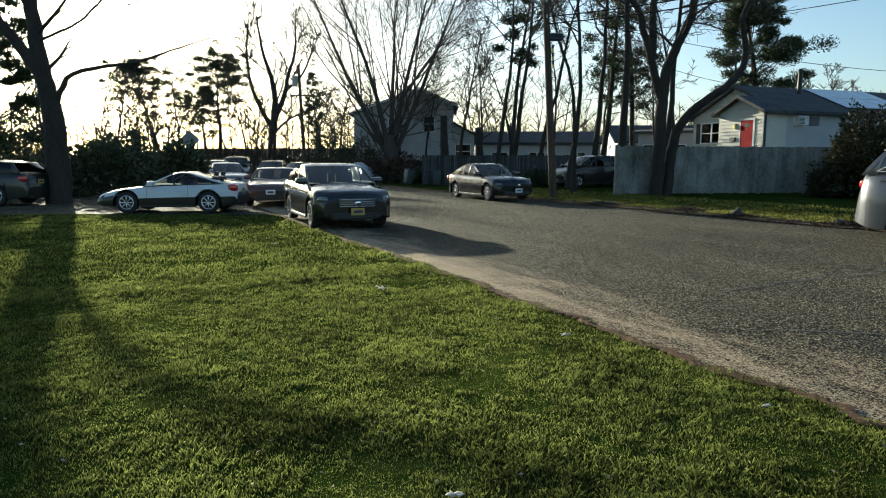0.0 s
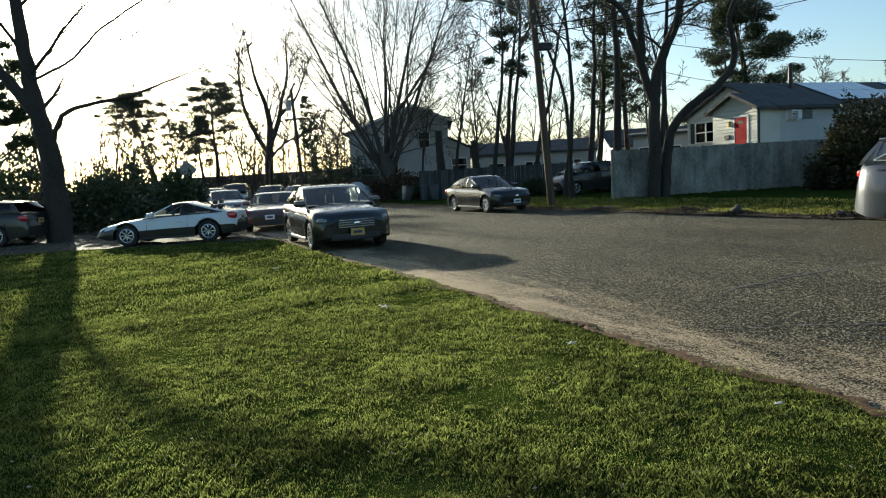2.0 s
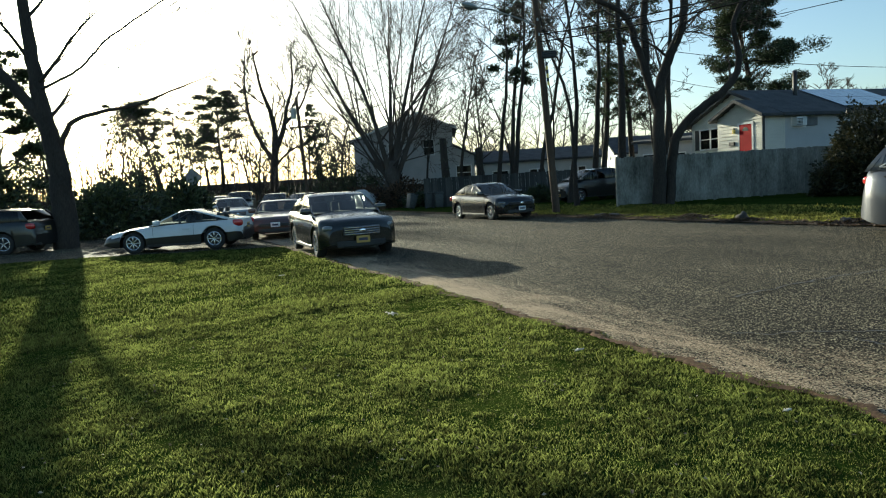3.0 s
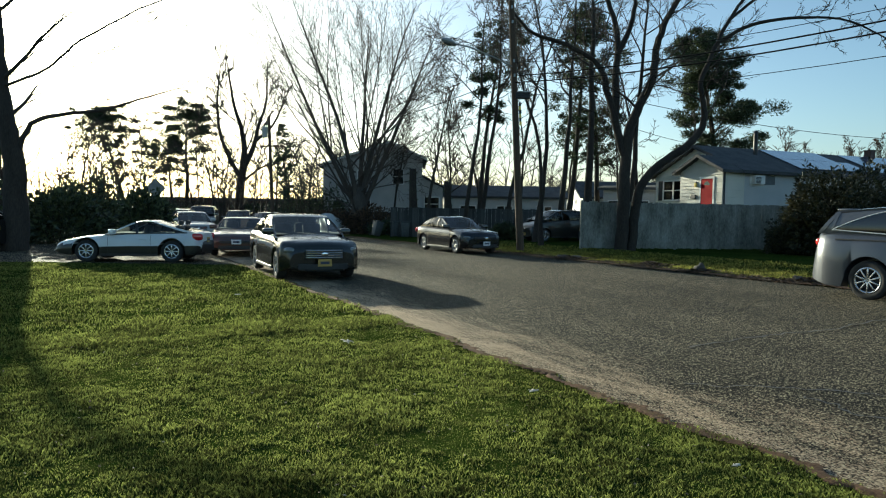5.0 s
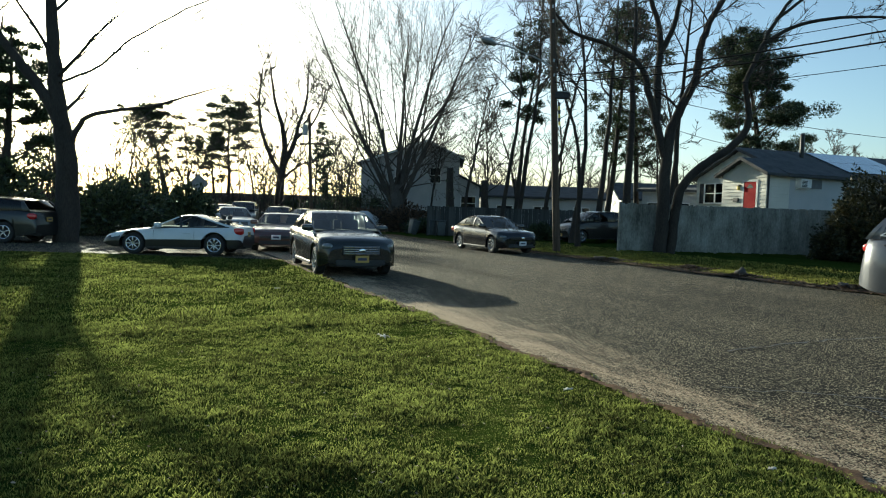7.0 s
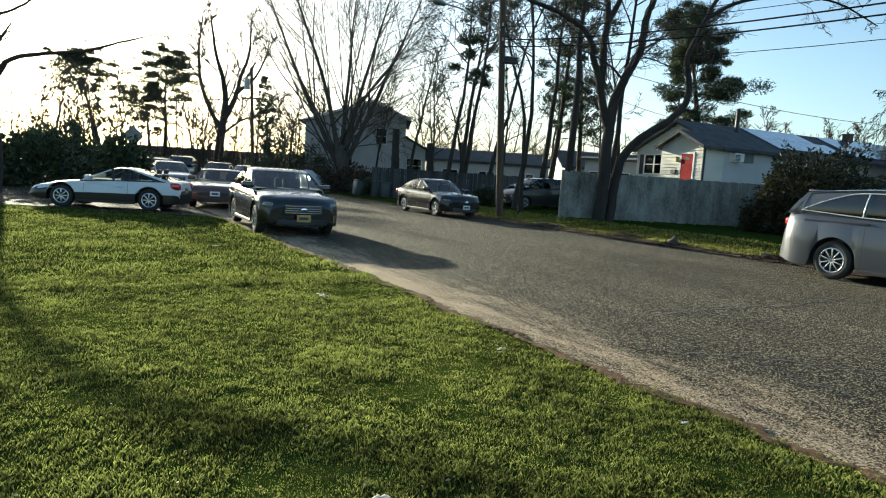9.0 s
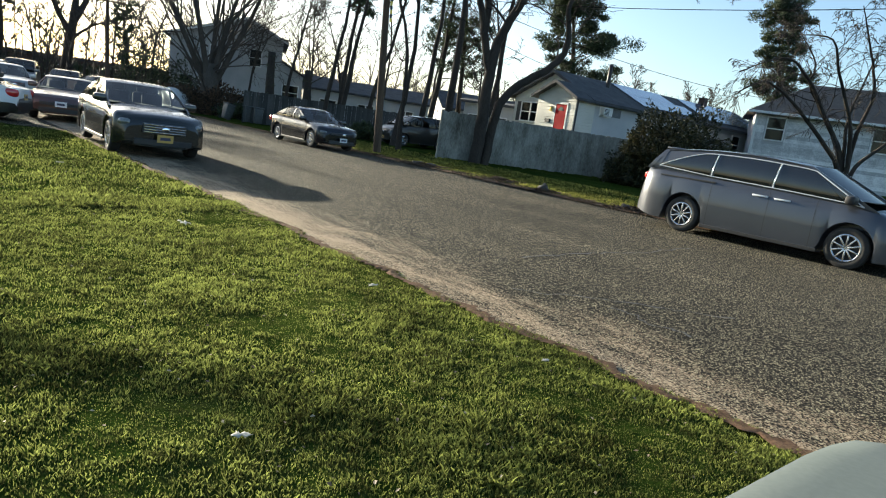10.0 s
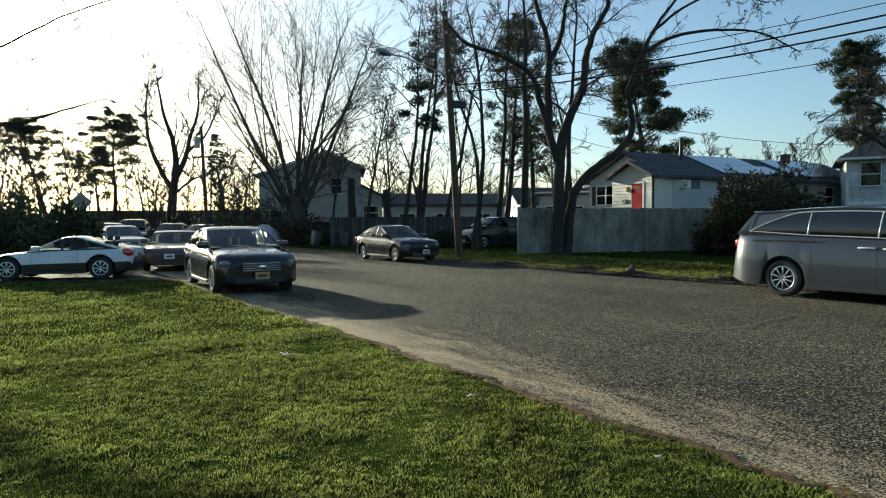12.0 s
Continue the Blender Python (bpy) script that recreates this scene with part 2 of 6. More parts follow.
def asphalt_mat(name, sand_at):
    """Old chip-seal: pale and dark stones in a dark binder, with sand washed over the band next to the near edge (local y is across the road)."""
    m, nodes, links, p = node_mat(name)
    co = nodes.new("ShaderNodeTexCoord")
    vo = nodes.new("ShaderNodeTexVoronoi")
    vo.inputs["Scale"].default_value = 92
    links.new(co.outputs["Object"], vo.inputs["Vector"])
    stones = ramp(nodes, [(0.0, (0.006, 0.0058, 0.005)), (0.5, (0.018, 0.0168, 0.0145)), (0.74, (0.042, 0.038, 0.032)), (0.82, (0.20, 0.18, 0.125)), (1.0, (0.52, 0.465, 0.32))])
    sepc = nodes.new("ShaderNodeSeparateColor")
    links.new(vo.outputs["Color"], sepc.inputs[0])
    links.new(sepc.outputs[0], stones.inputs[0])
    big = nodes.new("ShaderNodeTexNoise")
    big.inputs["Scale"].default_value, big.inputs["Detail"].default_value = 0.7, 6
    mp = nodes.new("ShaderNodeMapping")
    mp.inputs["Scale"].default_value = (0.25, 1.0, 1.0)
    links.new(co.outputs["Object"], mp.inputs[0])
    links.new(mp.outputs[0], big.inputs["Vector"])
    tone = ramp(nodes, [(0.3, (0.62, 0.62, 0.62)), (0.7, (1.15, 1.12, 1.08))])
    links.new(big.outputs[0], tone.inputs[0])
    mul = nodes.new("ShaderNodeMix")
    mul.data_type, mul.blend_type = "RGBA", "MULTIPLY"
    mul.inputs[0].default_value = 1.0
    links.new(stones.outputs[0], mul.inputs[6])
    links.new(tone.outputs[0], mul.inputs[7])
    col = mul.outputs[2]
    if sand_at:
        sep = nodes.new("ShaderNodeSeparateXYZ")
        links.new(co.outputs["Object"], sep.inputs[0])
        mr = nodes.new("ShaderNodeMapRange")
        mr.inputs["From Min"].default_value, mr.inputs["From Max"].default_value = sand_at
        mr.inputs["To Min"].default_value, mr.inputs["To Max"].default_value = 0.34, 0.0
        links.new(sep.outputs["Y"], mr.inputs["Value"])
        sn = nodes.new("ShaderNodeTexNoise")
        sn.inputs["Scale"].default_value, sn.inputs["Detail"].default_value, sn.inputs["Roughness"].default_value = 2.0, 10, 0.74
        mp2 = nodes.new("ShaderNodeMapping")
        mp2.inputs["Scale"].default_value = (0.42, 1.5, 1.0)
        links.new(co.outputs["Object"], mp2.inputs[0])
        links.new(mp2.outputs[0], sn.inputs["Vector"])
        drift = nodes.new("ShaderNodeMapRange")
        drift.inputs["From Min"].default_value, drift.inputs["From Max"].default_value = 4.0, 7.5
        drift.inputs["To Min"].default_value, drift.inputs["To Max"].default_value = 1.0, 1.45
        links.new(sep.outputs["X"], drift.inputs["Value"])
        band = nodes.new("ShaderNodeMath")
        band.operation = "MULTIPLY"
        links.new(mr.outputs[0], band.inputs[0])
        links.new(drift.outputs[0], band.inputs[1])
        ad = nodes.new("ShaderNodeMath")
        ad.operation = "ADD"
        links.new(band.outputs[0], ad.inputs[0])
        links.new(sn.outputs[0], ad.inputs[1])
        grit = nodes.new("ShaderNodeMath")
        grit.operation = "MULTIPLY_ADD"
        grit.inputs[1].default_value, grit.inputs[2].default_value = 0.34, -0.17
        links.new(sepc.outputs[2], grit.inputs[0])
        ad3 = nodes.new("ShaderNodeMath")
        ad3.operation = "ADD"
        links.new(ad.outputs[0], ad3.inputs[0])
        links.new(grit.outputs[0], ad3.inputs[1])
        msk = ramp(nodes, [(0.72, (0, 0, 0)), (0.98, (0.92, 0.92, 0.92))])
        links.new(ad3.outputs[0], msk.inputs[0])
        grain = nodes.new("ShaderNodeTexNoise")
        grain.inputs["Scale"].default_value, grain.inputs["Detail"].default_value = 45, 4
        links.new(co.outputs["Object"], grain.inputs["Vector"])
        sand = ramp(nodes, [(0.3, (0.25, 0.18, 0.115)), (0.7, (0.62, 0.485, 0.335))])
        links.new(grain.outputs[0], sand.inputs[0])
        mx = nodes.new("ShaderNodeMix")
        mx.data_type = "RGBA"
        links.new(msk.outputs[0], mx.inputs[0])
        links.new(col, mx.inputs[6])
        links.new(sand.outputs[0], mx.inputs[7])
        col = mx.outputs[2]
    links.new(col, p.inputs["Base Color"])
    p.inputs["Roughness"].default_value = 0.88
    p.inputs["Specular IOR Level"].default_value = 0.08
    bp = nodes.new("ShaderNodeBump")
    bp.inputs["Strength"].default_value, bp.inputs["Distance"].default_value = 0.9, 0.008
    links.new(sepc.outputs[1], bp.inputs["Height"])
    links.new(bp.outputs[0], p.inputs["Normal"])
    return m


LAWN = ground_mat()
ROAD = asphalt_mat("chip_seal_road", (3.95, 5.55))
LOT = asphalt_mat("lot_asphalt", None)
GRASS = mat("grass_blade", (0.024, 0.027, 0.009), (0.176, 0.206, 0.048), 1.3, 8, 0.9, spec=0.0, per_island=0.32)


def let_through(m, share):
    """Thin leaves pass some of the light that falls on their far side."""
    nodes, links = m.node_tree.nodes, m.node_tree.links
    p, out = nodes["Principled BSDF"], nodes["Material Output"]
    tr, mx = nodes.new("ShaderNodeBsdfTranslucent"), nodes.new("ShaderNodeMixShader")
    hsv = nodes.new("ShaderNodeHueSaturation")
    hsv.inputs["Saturation"].default_value, hsv.inputs["Value"].default_value = 0.95, 1.5
    links.new(p.inputs["Base Color"].links[0].from_socket, hsv.inputs["Color"])
    links.new(hsv.outputs[0], tr.inputs[0])
    mx.inputs[0].default_value = share
    links.new(p.outputs[0], mx.inputs[1])
    links.new(tr.outputs[0], mx.inputs[2])
    links.new(mx.outputs[0], out.inputs[0])


GRASS_DRY = mat("verge_blade", (0.024, 0.032, 0.009), (0.25, 0.25, 0.055), 1.2, 6, 0.85, spec=0.1, per_island=0.5)
let_through(GRASS, 0.5)
let_through(GRASS_DRY, 0.4)
let_through(LEAF, 0.2)
let_through(NEEDLE, 0.15)
DIRT = mat("edge_dirt", (0.035, 0.022, 0.014), (0.19, 0.115, 0.07), 5, 60, 0.95, bump=0.8, spec=0.1)

# ---- mesh helpers ----
D_ROAD, N_ROAD = Vector((-0.436, 0.900, 0)), Vector((0.900, 0.436, 0))
ROAD_TURN = math.degrees(math.atan2(0.900, -0.436))


def at_road(u, n, z=0.0):
    """A place by metres along and across the road."""
    return D_ROAD * u + N_ROAD * n + Vector((0, 0, z))


def mesh_of(name, verts, faces, material, smooth=False, sharp=None):
    me = bpy.data.meshes.new(name)
    me.from_pydata(verts, [], faces)
    for mtl in material if isinstance(material, (list, tuple)) else (material,):
        me.materials.append(mtl)
    if smooth:
        me.shade_smooth()
        if sharp:
            me.set_sharp_from_angle(angle=radians(sharp))
    me.update()
    return me


def put_part(name, me, parent=None, m=None, label=""):
    ob = new(name, me)
    if m is not None:
        ob.matrix_basis = m
    ob.parent = parent
    if label:
        ob["label"] = label
    return ob


def part(name, bm, material, parent=None, label="", smooth=False, sharp=35):
    """Links a bmesh as one mesh object under a thing or under a part."""
    me = bpy.data.meshes.new(name)
    bmesh.ops.recalc_face_normals(bm, faces=bm.faces)
    bm.to_mesh(me)
    bm.free()
    me.materials.append(material)
    if smooth:
        me.shade_smooth()
        me.set_sharp_from_angle(angle=radians(sharp))
    return put_part(name, me, parent, None, label)


def empty(name, m, label, category, group=""):
    ob = new(name)
    ob.empty_display_size = 0.2
    ob.matrix_basis = m
    return tagged(ob, label, category, group)


def add_box(bm, lo, hi, bevel=0.0, m=None):
    c = [(a + b) / 2 for a, b in zip(lo, hi)]
    s = [max(1e-4, b - a) for a, b in zip(lo, hi)]
    mm = Matrix.Translation(c) @ Matrix.Diagonal((*s, 1))
    r = bmesh.ops.create_cube(bm, size=1.0, matrix=mm)
    vs = r["verts"]
    if bevel:
        es = list({e for v in vs for e in v.link_edges})
        g = bmesh.ops.bevel(bm, geom=es, offset=bevel, segments=2, affect="EDGES", profile=0.5)
        vs = list({v for f in g["faces"] for v in f.verts} | {v for v in vs if v.is_valid})
    if m is not None:
        bmesh.ops.transform(bm, matrix=m, verts=[v for v in vs if v.is_valid])
    return vs


def box(lo, hi, bevel=0.0, m=None):
    bm = bmesh.new()
    add_box(bm, lo, hi, bevel, m)
    return bm


def add_cyl(bm, p, q, r0, r1=None, seg=14):
    p, q = Vector(p), Vector(q)
    turn = (q - p).to_track_quat("Z", "Y").to_matrix().to_4x4()
    bmesh.ops.create_cone(bm, cap_ends=True, segments=seg, radius1=r0, radius2=r0 if r1 is None else r1, depth=(q - p).length,
                          matrix=Matrix.Translation((p + q) / 2) @ turn)


def cyl(p, q, r0, r1=None, seg=14):
    bm = bmesh.new()
    add_cyl(bm, p, q, r0, r1, seg)
    return bm


def lathe(profile, seg=28):
    """Profile of (y, r) turned about the y axis, closed."""
    verts, faces, k = [], [], len(profile)
    for i in range(seg):
        a = 2 * math.pi * i / seg
        verts += [(r * math.cos(a), y, r * math.sin(a)) for y, r in profile]
    for i in range(seg):
        j = (i + 1) % seg
        faces += [(i * k + s, i * k + (s + 1) % k, j * k + (s + 1) % k, j * k + s) for s in range(k)]
    return verts, faces


def grid_mesh(fn, nu, nv):
    verts = [fn(i / nu, j / nv) for i in range(nu + 1) for j in range(nv + 1)]
    faces = [(i * (nv + 1) + j, (i + 1) * (nv + 1) + j, (i + 1) * (nv + 1) + j + 1, i * (nv + 1) + j + 1) for i in range(nu) for j in range(nv)]
    return verts, faces


def smoothstep(a, b, x):
    t = min(1.0, max(0.0, (x - a) / (b - a)))
    return t * t * (3 - 2 * t)


# ---- ground, road, lot ----
def fence_y(x):
    return 30.4 + 0.135 * (x - 8.1)


def near_edge(u):
    return 3.86 + 0.10 * noise.noise((u * 0.45, 3.1, 0)) + 0.07 * noise.noise((u * 1.7, 7.7, 0)) + 0.03 * noise.noise((u * 6.0, 1.7, 0))


def far_edge(u):
    return 14.85 + 0.16 * noise.noise((u * 0.4, 13.1, 0)) + 0.09 * noise.noise((u * 1.9, 17.7, 0))


def land(x, y):
    """Height of the ground: flat lawn, a little relief, a rise behind the pale fence, a trough under the paving."""
    u, n = -0.436 * x + 0.9 * y, 0.9 * x + 0.436 * y
    z = 0.018 * noise.noise((x * 0.6, y * 0.6, 0)) + 0.012 * noise.noise((x * 2.1, y * 2.1, 5))
    rise = smoothstep(0.6, 5.0, y - fence_y(x)) * smoothstep(10.0, 15.0, x)
    z += 1.45 * rise + 1.2 * smoothstep(22, 27, x) * smoothstep(17.5, 24, n) * (1 - rise)
    if near_edge(u) + 0.03 < n < far_edge(u) - 0.03 and -60 < u < 120:
        return -0.10
    if y > 18.9 and n < near_edge(u) + 0.2 and y < 84 and x > -70:
        return -0.10
    return z + 0.015 * smoothstep(0.0, 0.5, near_edge(u) - n)


def ground_sheet():
    xs = np.unique(np.concatenate([np.linspace(-12, 14, 131), np.linspace(14, 45, 63), np.linspace(-70, -12, 50), np.array([-1500, -600, -250, -120, 70, 120, 250, 600, 1500.0])]))
    ys = np.unique(np.concatenate([np.linspace(-4, 26, 151), np.linspace(26, 60, 69), np.linspace(60, 95, 18), np.array([-1500, -600, -200, -80, -30, -12, 130, 250, 600, 1500.0])]))
    verts = [(x, y, land(x, y)) for x in xs for y in ys]
    k = len(ys)
    faces = [(i * k + j, (i + 1) * k + j, (i + 1) * k + j + 1, i * k + j + 1) for i in range(len(xs) - 1) for j in range(k - 1)]
    tagged(put_part("ground", mesh_of("ground", verts, faces, LAWN, True)), "green spring lawn and open ground with thin brown patches", "lawn", kind="structure")


def strip(name, edge0, edge1, u0, u1, step, rows, z0, material, crown=0.0, wave=0.0):
    """A band along the road between two edges, in the road's own axes (x along, y across)."""
    k = int((u1 - u0) / step)
    verts, faces = [], []
    for i in range(k + 1):
        u = u0 + (u1 - u0) * i / k
        a, b = edge0(u), edge1(u)
        for j in range(rows + 1):
            f = j / rows
            verts.append((u, a + (b - a) * f, z0 + crown * 4 * f * (1 - f) + wave * noise.noise((u * 1.3, f * 5, 2))))
    faces = [(i * (rows + 1) + j, i * (rows + 1) + j + 1, (i + 1) * (rows + 1) + j + 1, (i + 1) * (rows + 1) + j) for i in range(k) for j in range(rows)]
    faces = [f[::-1] for f in faces]
    ob = put_part(name, mesh_of(name, verts, faces, material, True))
    m = Matrix.Identity(4)
    for r in range(3):
        m[r][0], m[r][1] = D_ROAD[r], N_ROAD[r]
    m[2][2] = 1
    ob.matrix_basis = m
    return ob


ground_sheet()
road = tagged(strip("road", lambda u: near_edge(u) - 0.02, lambda u: far_edge(u) - 0.02, -55, 115, 0.35, 24, 0.0, ROAD, 0.04, 0.006),
              "worn chip-seal asphalt road, sandy along one edge", "road", kind="structure")
tagged(strip("road_edge", lambda u: near_edge(u) - 0.09 + 0.06 * noise.noise((u * 2.3, 4, 4)) + 0.08 * noise.noise((u * 9.0, 2, 4)) + 0.05 * noise.noise((u * 23, 2, 4)), lambda u: near_edge(u) + 0.03 + 0.09 * noise.noise((u * 3.1, 9, 4)) + 0.09 * noise.noise((u * 10.0, 5, 4)) + 0.06 * noise.noise((u * 25, 5, 4)), -12, 19.5, 0.025, 5, 0.016, DIRT, 0.006, 0.012),
       "bare brown dirt along the lawn's edge", "dirt", kind="structure")
tagged(strip("verge_edge", lambda u: far_edge(u) - 0.22 + 0.15 * noise.noise((u * 1.3, 5, 4)), lambda u: far_edge(u) + 0.34 + 0.42 * noise.noise((u * 1.1, 9, 8)) + 0.2 * noise.noise((u * 4.1, 9, 8)), -20, 40, 0.12, 4, 0.03, DIRT, 0.012, 0.012),
       "trodden sandy dirt along the far verge", "dirt", kind="structure")


def lot():
    def fn(a, b):
        y = 18.7 + (82 - 18.7) * b
        x1 = (3.95 - 0.436 * y) / 0.9
        wob = 0.25 * noise.noise((a * 30, 0, 3)) if b == 0 else 0
        return (-68 + (x1 + 68) * a, y + wob, 0.012)
    v, f = grid_mesh(fn, 60, 40)
    tagged(put_part("parking_lot", mesh_of("parking_lot", v, [q for q in f], LOT, True)), "grey asphalt parking area beyond the lawn", "parking lot", kind="structure")


lot()


def crack(name, a, b, width, seed):
    rng = random.Random(seed)
    a, b = Vector(a), Vector(b)
    k = 26
    side = Vector((-(b - a).y, (b - a).x)).normalized()
    verts, off = [], 0.0
    for i in range(k + 1):
        off = 0.8 * off + rng.uniform(-0.06, 0.06)
        p = a + (b - a) * (i / k) + side * off
        w = width * rng.uniform(0.3, 1.0)
        u, n = -0.436 * p.x + 0.9 * p.y, 0.9 * p.x + 0.436 * p.y
        f = (n - 3.96) / 10.9
        z = 0.16 * f * (1 - f) + 0.012
        verts += [(p.x + side.x * w, p.y + side.y * w, z), (p.x - side.x * w, p.y - side.y * w, z)]
    faces = [(2 * i, 2 * i + 2, 2 * i + 3, 2 * i + 1) for i in range(k)]
    return put_part(name, mesh_of(name, verts, faces, BLACK))


for ends, w, s in ((((3.2, 7.35), (7.2, 9.35)), 0.024, 1), (((3.3, 5.3), (3.6, 4.5)), 0.02, 2), (((2.5, 5.8), (4.6, 5.1)), 0.018, 3), (((-0.6, 19.9), (4.2, 22.0)), 0.03, 5), (((0.2, 18.1), (3.4, 18.75)), 0.03, 6)):
    tagged(crack("road_crack", *ends, w, s), "dark crack across the asphalt", "crack", kind="structure")


# ---- vehicles ----
def interp(pts, x):
    xs, zs = zip(*pts)
    return float(np.interp(x, xs, zs))


def outward(verts, faces, way):
    """The faces wound so that they look along way."""
    q = [Vector(verts[i]) for i in faces[len(faces) // 2]]
    nrm = (q[1] - q[0]).cross(q[2] - q[1])
    return faces if nrm.dot(Vector(way)) > 0 else [tuple(f[::-1]) for f in faces]


def wheel(parent, x, y, r, width, spokes, rim_mat, side):
    """A wheel under its car: tyre and rim; side is +1 or -1 for the outer face."""
    w = put_part("wheel", None, parent, pose(x, y, r))
    h = width / 2
    rr = r * 0.66
    v, f = lathe([(-h * 0.9, rr), (-h, rr + 0.03), (-h, r - 0.045), (-h * 0.8, r - 0.008), (-h * 0.4, r), (h * 0.4, r), (h * 0.8, r - 0.008), (h, r - 0.045), (h, rr + 0.03), (h * 0.9, rr)], 32)
    put_part("tyre", mesh_of("tyre", v, f, RUBBER, True, 40), w)
    bm = bmesh.new()
    o = side * h
    v, f = lathe([(o * 0.2, rr - 0.02), (o * 0.2, rr), (o * 0.93, rr + 0.004), (o * 0.97, rr - 0.012), (o * 0.90, rr - 0.03)], 32)
    vs = [bm.verts.new(c) for c in v]
    for q in f:
        bm.faces.new([vs[k] for k in q])
    for i in range(spokes):
        a = 2 * math.pi * i / spokes
        bmv = add_box(bm, (-0.011 - 0.05 / spokes, -0.014, 0.03), (0.011 + 0.05 / spokes, 0.014, rr - 0.012), 0.006)
        bmesh.ops.transform(bm, matrix=Matrix.Translation((0, o * 0.82, 0)) @ Matrix.Rotation(a, 4, "Y"), verts=[q for q in bmv if q.is_valid])
    add_cyl(bm, (0, o * 0.70, 0), (0, o * 0.92, 0), 0.062, 0.05, 16)
    part("rim", bm, rim_mat, w, smooth=True)
    part("brake_disc", cyl((0, o * 0.1, 0), (0, o * 0.3, 0), rr * 0.93, seg=24), BLACK, w)


def arched_sides(root, s, side_pt, finish):
    """Van sides: one arched band of dark panes that runs to a point at the back, outlined in bright trim, set in painted metal."""
    end = s["glass_end"]

    def foot(t):
        return 0.045 + 0.11 * max(0.0, (t - 0.66) / (end - 0.66)) ** 1.3

    def head(t):
        top = 0.86 + 0.05 * min(1.0, t / 0.45)
        f = max(0.0, (t - 0.70) / (end - 0.70))
        return foot(t) + (top - foot(t)) * max(0.0, 1 - f ** 1.9)

    cuts = (0.035, 0.10, *s["pillars"], end)
    for sg in (1, -1):
        v, f = grid_mesh(lambda a, q: side_pt(a, q, sg, -0.006), 24, 8)
        put_part("upper_side", mesh_of("upper_side", v, outward(v, f, (0, sg, 0.2)), finish, True), root)
        for i, (t0, t1) in enumerate(zip(cuts, cuts[1:])):
            lo, hi = t0 + (0.010 if i > 1 else 0.004), t1 - (0.010 if i == 2 else 0.002)
            v, f = grid_mesh(lambda a, q: side_pt(lo + (hi - lo) * a, foot(lo + (hi - lo) * a) * (1 - q) + head(lo + (hi - lo) * a) * q, sg, 0.004), 14, 8)
            put_part("side_window", mesh_of("side_window", v, outward(v, f, (0, sg, 0.2)), PANE_VAN, True), root)
        for line in (foot, head):
            bm = bmesh.new()
            pts = [Vector(side_pt(t, line(t), sg, 0.010)) for t in np.linspace(0.032, end, 36)]
            for p, q in zip(pts, pts[1:]):
                add_cyl(bm, p, q, 0.011, seg=6)
            part("window_moulding", bm, s["trim"], root)
        for t in s["pillars"]:
            bm = bmesh.new()
            pts = [Vector(side_pt(t, foot(t) + (head(t) - foot(t)) * k / 8, sg, 0.010)) for k in range(9)]
            for p, q in zip(pts, pts[1:]):
                add_cyl(bm, p, q, 0.013, seg=6)
            part("window_moulding", bm, s["trim"], root)
        bm = bmesh.new()
        pts = [Vector(side_pt(0.032, foot(0.0) + (head(0.0) - foot(0.0)) * k / 8, sg, 0.010)) for k in range(9)]
        for p, q in zip(pts, pts[1:]):
            add_cyl(bm, p, q, 0.011, seg=6)
        part("window_moulding", bm, s["trim"], root)


